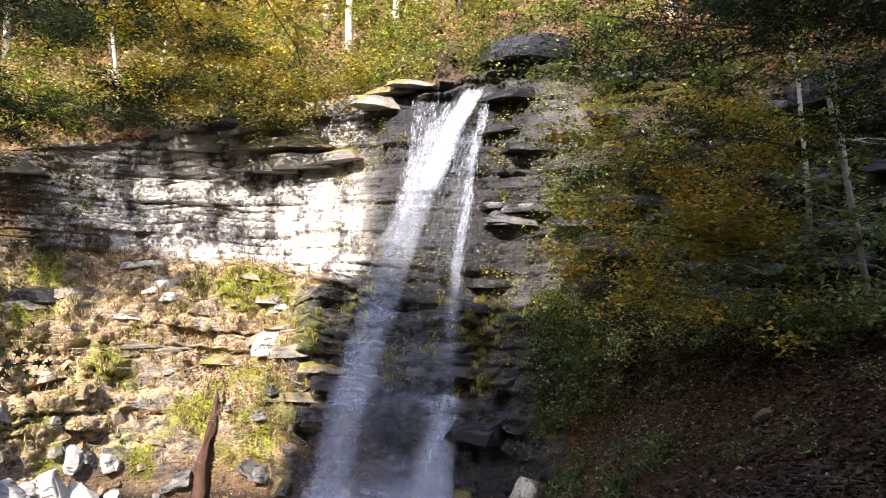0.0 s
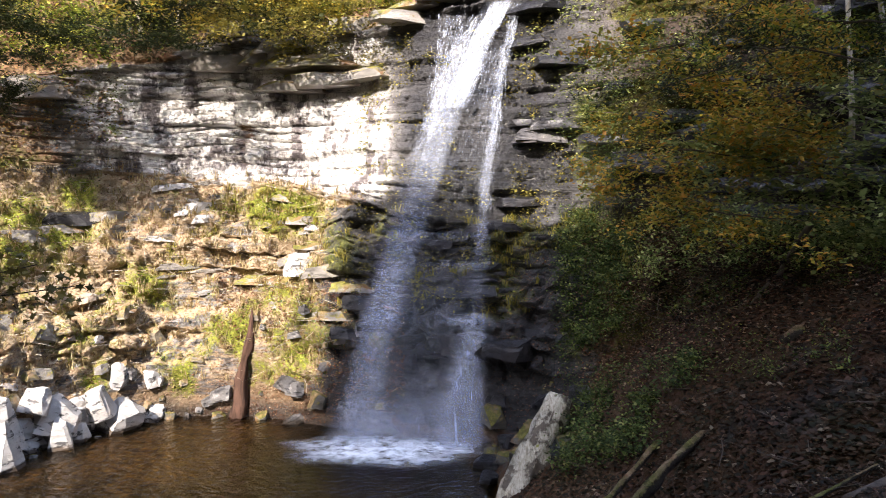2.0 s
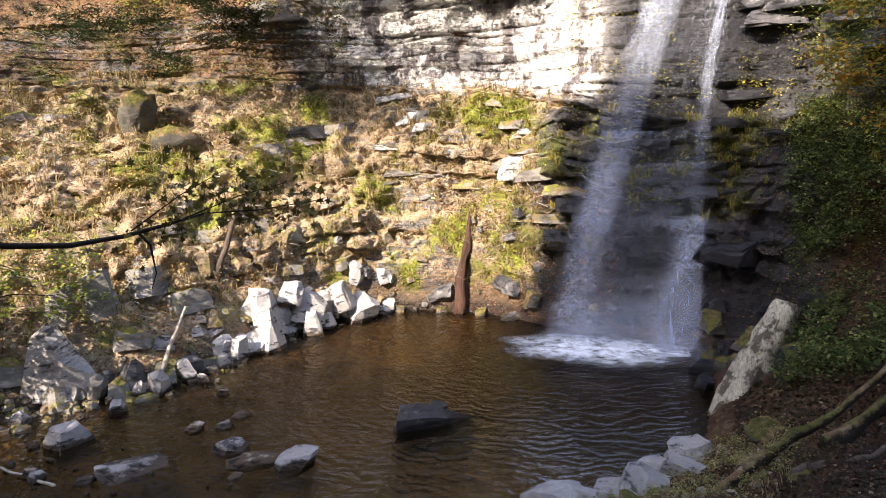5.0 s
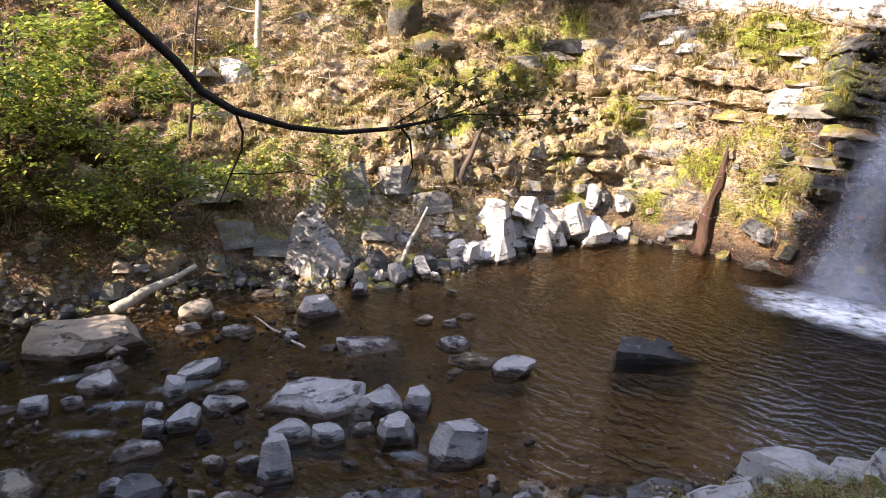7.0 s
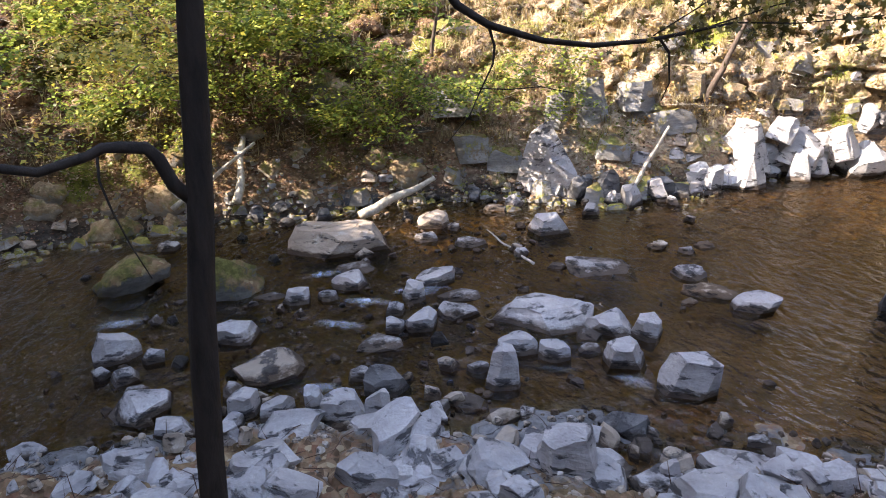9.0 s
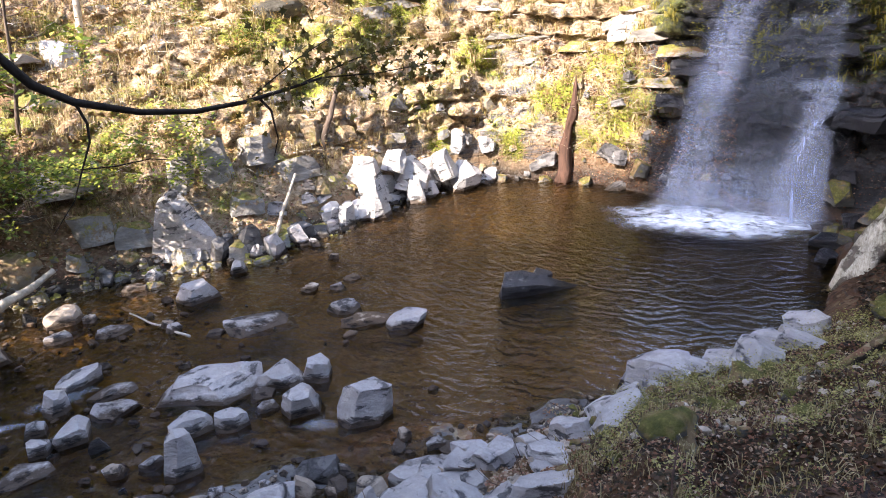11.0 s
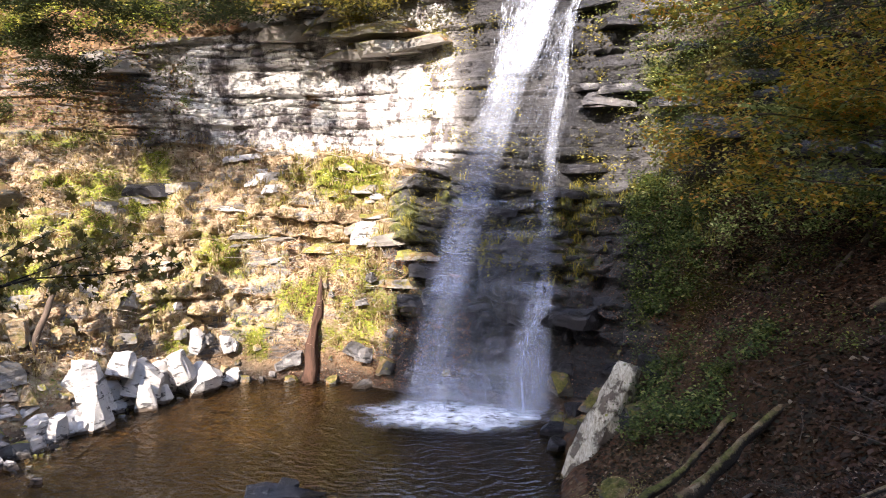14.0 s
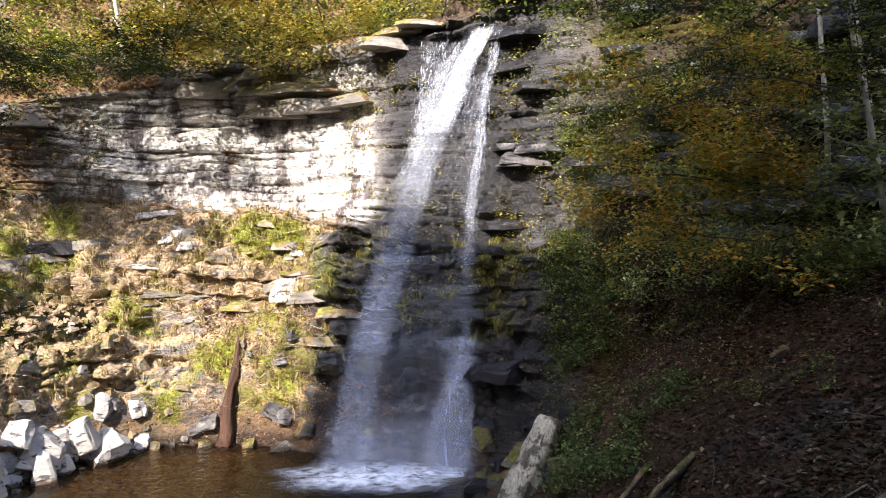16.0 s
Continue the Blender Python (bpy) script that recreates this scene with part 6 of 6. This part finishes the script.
def stones(name, n, place, lo, hi, mats, label, seed, group):
    """Loose stones, each its own object on one of a few shared meshes."""
    q = random.Random(seed)
    shapes = []
    for k in range(12):
        b = rock_mesh(0.44, 0.32, 0.14 + 0.014 * k, q, 5 + k % 3)
        me = bpy.data.meshes.new(name)
        b.to_mesh(me)
        b.free()
        me.materials.append(mats[k % len(mats)])
        shapes.append(me)
    for _ in range(n):
        x, y, z = place(q)
        s = lo + (hi - lo) * q.random() ** 2.5
        ob = new(name, q.choice(shapes))
        ob.matrix_world = pose(x, y, z, q.uniform(-22, 22), q.uniform(-22, 22), q.uniform(0, 360)) @ Matrix.Scale(s * 2.3, 4)
        tagged(ob, label, "stone", group)


def gravel(name, n, place, lo, hi, mat, label, seed):
    """Many small stones in one mesh."""
    q = random.Random(seed)
    shapes = []
    for _ in range(6):
        b = rock_mesh(0.44, 0.34, 0.2, q, 6)
        b.verts.index_update()
        shapes.append(([v.co.copy() for v in b.verts], [[v.index for v in f.verts] for f in b.faces]))
        b.free()
    verts, faces = [], []
    for _ in range(n):
        x, y, z = place(q)
        m = pose(x, y, z, q.uniform(-20, 20), q.uniform(-20, 20), q.uniform(0, 360)) @ Matrix.Scale((lo + (hi - lo) * q.random() ** 2) * 2.3, 4)
        vs, fs = q.choice(shapes)
        o = len(verts)
        verts.extend((m @ v)[:] for v in vs)
        faces.extend([i + o for i in f] for f in fs)
    me = bpy.data.meshes.new(name)
    me.from_pydata(verts, [], faces)
    return tagged(part(name, me, mat), label, "gravel", kind="stuff")


def near_shore(q):
    a = q.uniform(-97, -2)
    r = float(NEAR_R(a)) + (q.uniform(-2.3, 0.6) if a < -18 else q.uniform(-1.2, 0.4))
    x, y = r * math.sin(radians(a)), r * math.cos(radians(a))
    return x, y, max(height_at(x, y), -0.06)


def far_shore(q):
    a = q.uniform(-97, -28)
    r = float(FAR_R(a)) + q.gauss(0.0, 0.5)
    x, y = r * math.sin(radians(a)), r * math.cos(radians(a))
    return x, y, max(height_at(x, y), -0.06)


def riffle(q):
    a = q.gauss(-68, 13)
    r = q.uniform(8.6, 17)
    return r * math.sin(radians(a)), r * math.cos(radians(a)), -0.06 + 0.04 * q.random()


stones("shore_stone", 170, near_shore, 0.12, 0.5, (ROCK, ROCK, ROCK_WARM), "broken grey stone on the near shore", 5, "stones of the near shore")
stones("shore_stone", 145, far_shore, 0.12, 0.6, (LEDGE, ROCK, ROCK_WARM, ROCK_DUSK), "broken grey stone on the far shore", 6, "stones of the far shore")
stones("stream_stone", 190, riffle, 0.08, 0.36, (ROCK, ROCK_WARM, ROCK_WET), "cobble showing through the shallow stream", 7, "cobbles of the stream")

gravel("gravel", 750, near_shore, 0.04, 0.16, ROCK_WARM, "small broken stones between the shore rocks", 8)
gravel("gravel", 1100, far_shore, 0.05, 0.28, LEDGE, "small broken stones along the far shore", 9)
gravel("gravel", 260, riffle, 0.05, 0.2, ROCK_WARM, "brown cobbles on the stream bed", 10)

for (x, y, z, w, d, h, mat, label) in ((-20.2, 14.0, 4.4, 1.25, 0.8, 1.2, ROCK_PALE, "white rounded boulder in full sun on the slope"), (-17.4, 19.2, 6.6, 1.2, 1.1, 1.3, MOSSY, "upright moss-covered boulder on the slope"),
                                       (-16.0, 19.2, 5.8, 1.7, 1.2, 0.8, MOSSY, "low mossy ledge block on the slope"), (-8.2, 23.2, 5.6, 1.6, 0.8, 0.7, ROCK_PALE, "pale broken block in the sunny slope"),
                                       (-5.2, 21.6, 4.3, 1.0, 0.7, 0.7, ROCK_PALE, "pale broken block in the sunny slope"), (-2.6, 19.6, 2.9, 0.9, 0.7, 0.55, ROCK_WET, "dark wet block beside the falls"), (0.6, 16.6, -0.02, 1.0, 0.5, 0.25, ROCK_WET, "dark wet slab at the pool's edge")):
    ob = part("boulder", (lump_mesh if mat is MOSSY else rock_mesh)(w, d, h, rnd), mat)
    ob.matrix_world = pose(x, y, z, 0, 0, math.degrees(math.atan2(-x, y)))
    tagged(ob, label, "rock")


# dead twigs on the banks
def twigs(name, n, a, bands, length, mat, label, seed):
    g = np.random.default_rng(seed)
    p = scatter(n, a, bands, g)
    p = p[p[:, 2] > 0.1]
    p[:, 2] += 0.03
    m = len(p)
    yaw, rise = g.uniform(0, 6.283, m), g.normal(0, 0.25, m)
    d = np.stack([np.cos(yaw), np.sin(yaw), rise], 1) * (length * g.uniform(0.3, 1.3, m))[:, None]
    side = np.stack([-np.sin(yaw), np.cos(yaw), np.zeros(m)], 1) * (0.005 * g.uniform(0.5, 1.6, m))[:, None]
    up = np.array([0, 0, 0.009])
    mid = p + d * 0.5 + g.normal(0, 0.04, (m, 3))
    q = np.concatenate([np.stack([p - side, p + side, mid + side, mid - side], 1), np.stack([mid - side, mid + side, p + d + side * 0.4, p + d - side * 0.4], 1),
                        np.stack([p - side, p + up, mid + up, mid - side], 1), np.stack([p + up, p + side, mid + side, mid + up], 1)])
    return tagged(part(name, quads_mesh(name, q), mat), label, "twigs", kind="stuff")


twigs("dead_twigs", 700, (-97, 45), (0.4, 2.0), 0.4, BARK_BROWN, "dead twigs scattered on the near bank", 121)
twigs("dead_twigs", 500, (5, 45), (2.0, 5.0), 0.8, BARK, "dead twigs scattered on the shaded slope", 122)
twigs("dead_twigs", 2400, (-97, -10), (4.1, 5.0), 1.0, BARK_PALE, "bleached twigs and brush on the sunny slope", 123)
undergrowth("bank_plants", 90, 160, (-16, 9), (0.7, 2.0), 0.12, 0.028, MOSS_LEAF, "low moss and plants on the near bank", 124, lift=0.04)

# wet rocks and green cushions on the shelf between the falls, the log and the bank
rnd = random.Random(41)
for k in range(50):
    a = rnd.uniform(1.5, 9.5)
    r = rnd.uniform(15.6, 18.6) - 0.1 * a
    w = 0.18 + 0.7 * rnd.random() ** 2
    x, y = r * math.sin(radians(a)), r * math.cos(radians(a))
    ob = part("rock", rock_mesh(w, w * rnd.uniform(0.6, 0.9), w * rnd.uniform(0.3, 0.6), rnd), MOSSY if k % 4 == 0 else ROCK_WET)
    ob.matrix_world = pose(x, y, max(height_at(x, y), 0) - 0.04, rnd.uniform(-14, 14), rnd.uniform(-14, 14), rnd.uniform(0, 360))
    tagged(ob, "mossy stone on the wet shelf beside the falls" if k % 4 == 0 else "dark wet stone on the shelf beside the falls", "rock", "stones beside the falls")
# rock outcrops and moss cushions of the near bank
for k in range(46):
    a = rnd.uniform(-12, 7)
    b0 = 1.05 + 0.95 * rnd.random() if k % 2 else 1.8 + 0.25 * rnd.random()
    j, i = int(np.searchsorted(FINE, a)), int(np.searchsorted(fb[:, 0], b0))
    w = rnd.uniform(0.2, 0.6) if b0 < 1.7 else rnd.uniform(0.35, 0.95)
    grey_one = a < 2 and b0 > 1.75
    ob = part("rock", (rock_mesh if grey_one else lump_mesh)(w, w * rnd.uniform(0.6, 0.95), w * rnd.uniform(0.25, 0.5), rnd), ROCK if grey_one else MOSSY)
    ob.matrix_world = pose(fx[i, j], fy[i, j], fz[i, j] - 0.05, rnd.uniform(-16, 16), rnd.uniform(-16, 16), rnd.uniform(0, 360))
    tagged(ob, "angular grey ledge stone breaking out of the bank" if grey_one else "moss-covered stone half sunk in the leafy bank", "rock", "stones of the near bank")

# tumbled slabs of the near shore and the wet stones at the foot of the sunny slope
rnd = random.Random(52)
for k in range(52):
    a = rnd.uniform(-95, -12)
    r = float(NEAR_R(a)) + (rnd.uniform(-2.4, -0.6) if a < -20 else rnd.uniform(-1.3, -0.2))
    w = rnd.uniform(0.45, 1.0)
    x, y = r * math.sin(radians(a)), r * math.cos(radians(a))
    ob = part("rock", rock_mesh(w, w * rnd.uniform(0.5, 0.85), w * rnd.uniform(0.2, 0.45), rnd), ROCK)
    ob.matrix_world = pose(x, y, max(height_at(x, y), 0) - 0.03, rnd.uniform(-20, 20), rnd.uniform(-20, 20), rnd.uniform(0, 360))
    tagged(ob, "tumbled angular grey slab of the near shore", "rock", "rocks of the near shore")
for k in range(44):
    a = rnd.uniform(-28, -5.5)
    r = float(FAR_R(a)) + rnd.uniform(-0.15, 0.5)
    w = 0.22 + 0.75 * rnd.random() ** 2
    x, y = r * math.sin(radians(a)), r * math.cos(radians(a))
    look_k = rnd.choice((0, 1, 1, 2))
    ob = part("rock", rock_mesh(w, w * rnd.uniform(0.6, 0.9), w * rnd.uniform(0.3, 0.5), rnd), (MOSSY, ROCK_DUSK, MOUND)[look_k])
    ob.matrix_world = pose(x, y, max(height_at(x, y), 0) - 0.06, rnd.uniform(-18, 18), rnd.uniform(-18, 18), rnd.uniform(0, 360))
    tagged(ob, ("moss-grown stone at the foot of the slope", "dark damp stone at the foot of the slope", "mossy stone at the foot of the slope")[look_k], "rock", "stones at the foot of the slope")
for k in range(36):
    a = rnd.uniform(-50, -24)
    j, i = int(np.searchsorted(FINE, a)), int(np.searchsorted(fb[:, 0], 4.04 + 0.42 * rnd.random()))
    w = rnd.uniform(0.35, 0.9)
    ob = part("boulder", rock_mesh(w, w * rnd.uniform(0.6, 0.9), w * rnd.uniform(0.4, 0.7), rnd), MOUND if k % 3 else LEDGE)
    ob.matrix_world = pose(fx[i, j], fy[i, j], fz[i, j] - 0.3 * w, rnd.uniform(-20, 20), rnd.uniform(-20, 20), rnd.uniform(0, 360))
    tagged(ob, "lichened boulder with moss on top in the slope", "rock", "boulders on the slope")
litter("fallen_leaves", 17000, (9, 45), (3.3, 5.0), 0.08, LEAF_RUST, "rust leaves lying on the upper part of the shaded slope", 143)
litter("fallen_leaves", 3500, (1.5, 10), (3.6, 4.9), 0.06, LEAF_RUST, "rust leaves stuck to the wet rocks beside the falls", 90)
litter("fallen_leaves", 13000, (-20, -5), (3.95, 4.5), 0.07, LEAF_RUST, "rust leaves lying at the foot of the slope", 89)
undergrowth("brush", 150, 70, (-97, -26), (4.95, 6.05), 0.32, 0.1, LEAF_BROWN, "brown and rust brush on the upper slope", 131, lift=0.15)
undergrowth("brush", 120, 80, (-97, -25.5), (4.95, 6.1), 0.3, 0.1, LEAF_GREEN, "dark green growth on the upper slope", 132, lift=0.15)
litter("fallen_leaves", 9000, (-97, -26), (4.95, 6.1), 0.1, LEAF_DRY, "rust leaves on the upper slope", 133)
twigs("dead_twigs", 500, (-97, -26), (4.6, 6.1), 1.3, BARK, "dark dead brush on the upper slope", 134)
# roots and rotten limbs lying on the near bank
rnd = random.Random(63)
for k in range(9):
    a, b0 = rnd.uniform(-4, 34), rnd.uniform(1.0, 1.9)
    j, i = int(np.searchsorted(FINE, a)), int(np.searchsorted(fb[:, 0], b0))
    p = Vector((fx[i, j], fy[i, j], fz[i, j] + 0.03))
    turn, ln = radians(rnd.uniform(15, 60)), rnd.uniform(0.8, 2.0)
    qx, qy = p.x + ln * math.cos(turn), p.y + ln * math.sin(turn)
    q = Vector((qx, qy, height_at(qx, qy) + 0.04))
    r = rnd.uniform(0.03, 0.08)
    tagged(part("fallen_branch", tube(bend(p, q, 7, 0, 0.06, 70 + k), taper(r, r * 0.5, 7), 8, 0.4, k), LOG_MOSS if k % 2 else BARK), "mossy rotten limb lying on the bank" if k % 2 else "dark rotten limb lying on the bank", "dead wood")
# moss and outcrops along the edge of the near bank
undergrowth("moss_cushions", 150, 190, (-14, 9), (1.45, 2.06), 0.1, 0.026, MOSS_LEAF, "yellow-green moss cushions along the bank's edge", 141, lift=0.02)
litter("fallen_leaves", 11000, (-22, 7), (0.5, 2.05), 0.045, LEAF_RUST, "rust leaves scattered on the near bank", 142)


def on_bank(q):
    a = q.uniform(-20, 8)
    j, i = int(np.searchsorted(FINE, a)), int(np.searchsorted(fb[:, 0], q.uniform(1.0, 2.05)))
    return fx[i, j], fy[i, j], fz[i, j] - 0.01


gravel("gravel", 420, on_bank, 0.03, 0.16, ROCK_WARM, "small stones showing through the leaves of the bank", 11)
gravel("gravel", 260, on_bank, 0.05, 0.22, MOSSY, "mossy stones showing through the leaves of the bank", 12)
# smaller angular blocks tumbled round the pale heap and along the far shore
rnd = random.Random(71)
for k in range(80):
    a = rnd.uniform(-52, -24)
    r = float(FAR_R(a)) + rnd.uniform(-0.3, 0.3)
    w = rnd.uniform(0.25, 0.8)
    x, y = r * math.sin(radians(a)), r * math.cos(radians(a))
    ob = part("stone_block", rock_mesh(w, w * rnd.uniform(0.5, 0.9), w * rnd.uniform(0.5, 1.0), rnd, 5), ROCK_PALE if a > -38 else (ROCK, LEDGE, ROCK_DUSK)[k % 3])
    ob.matrix_world = pose(x, y, max(height_at(x, y), 0) - 0.08, rnd.uniform(-28, 28), rnd.uniform(-28, 28), rnd.uniform(0, 360))
    tagged(ob, "pale angular block tumbled at the water's edge" if a > -38 else "grey angular block tumbled at the water's edge", "rock", "rocks of the far shore")
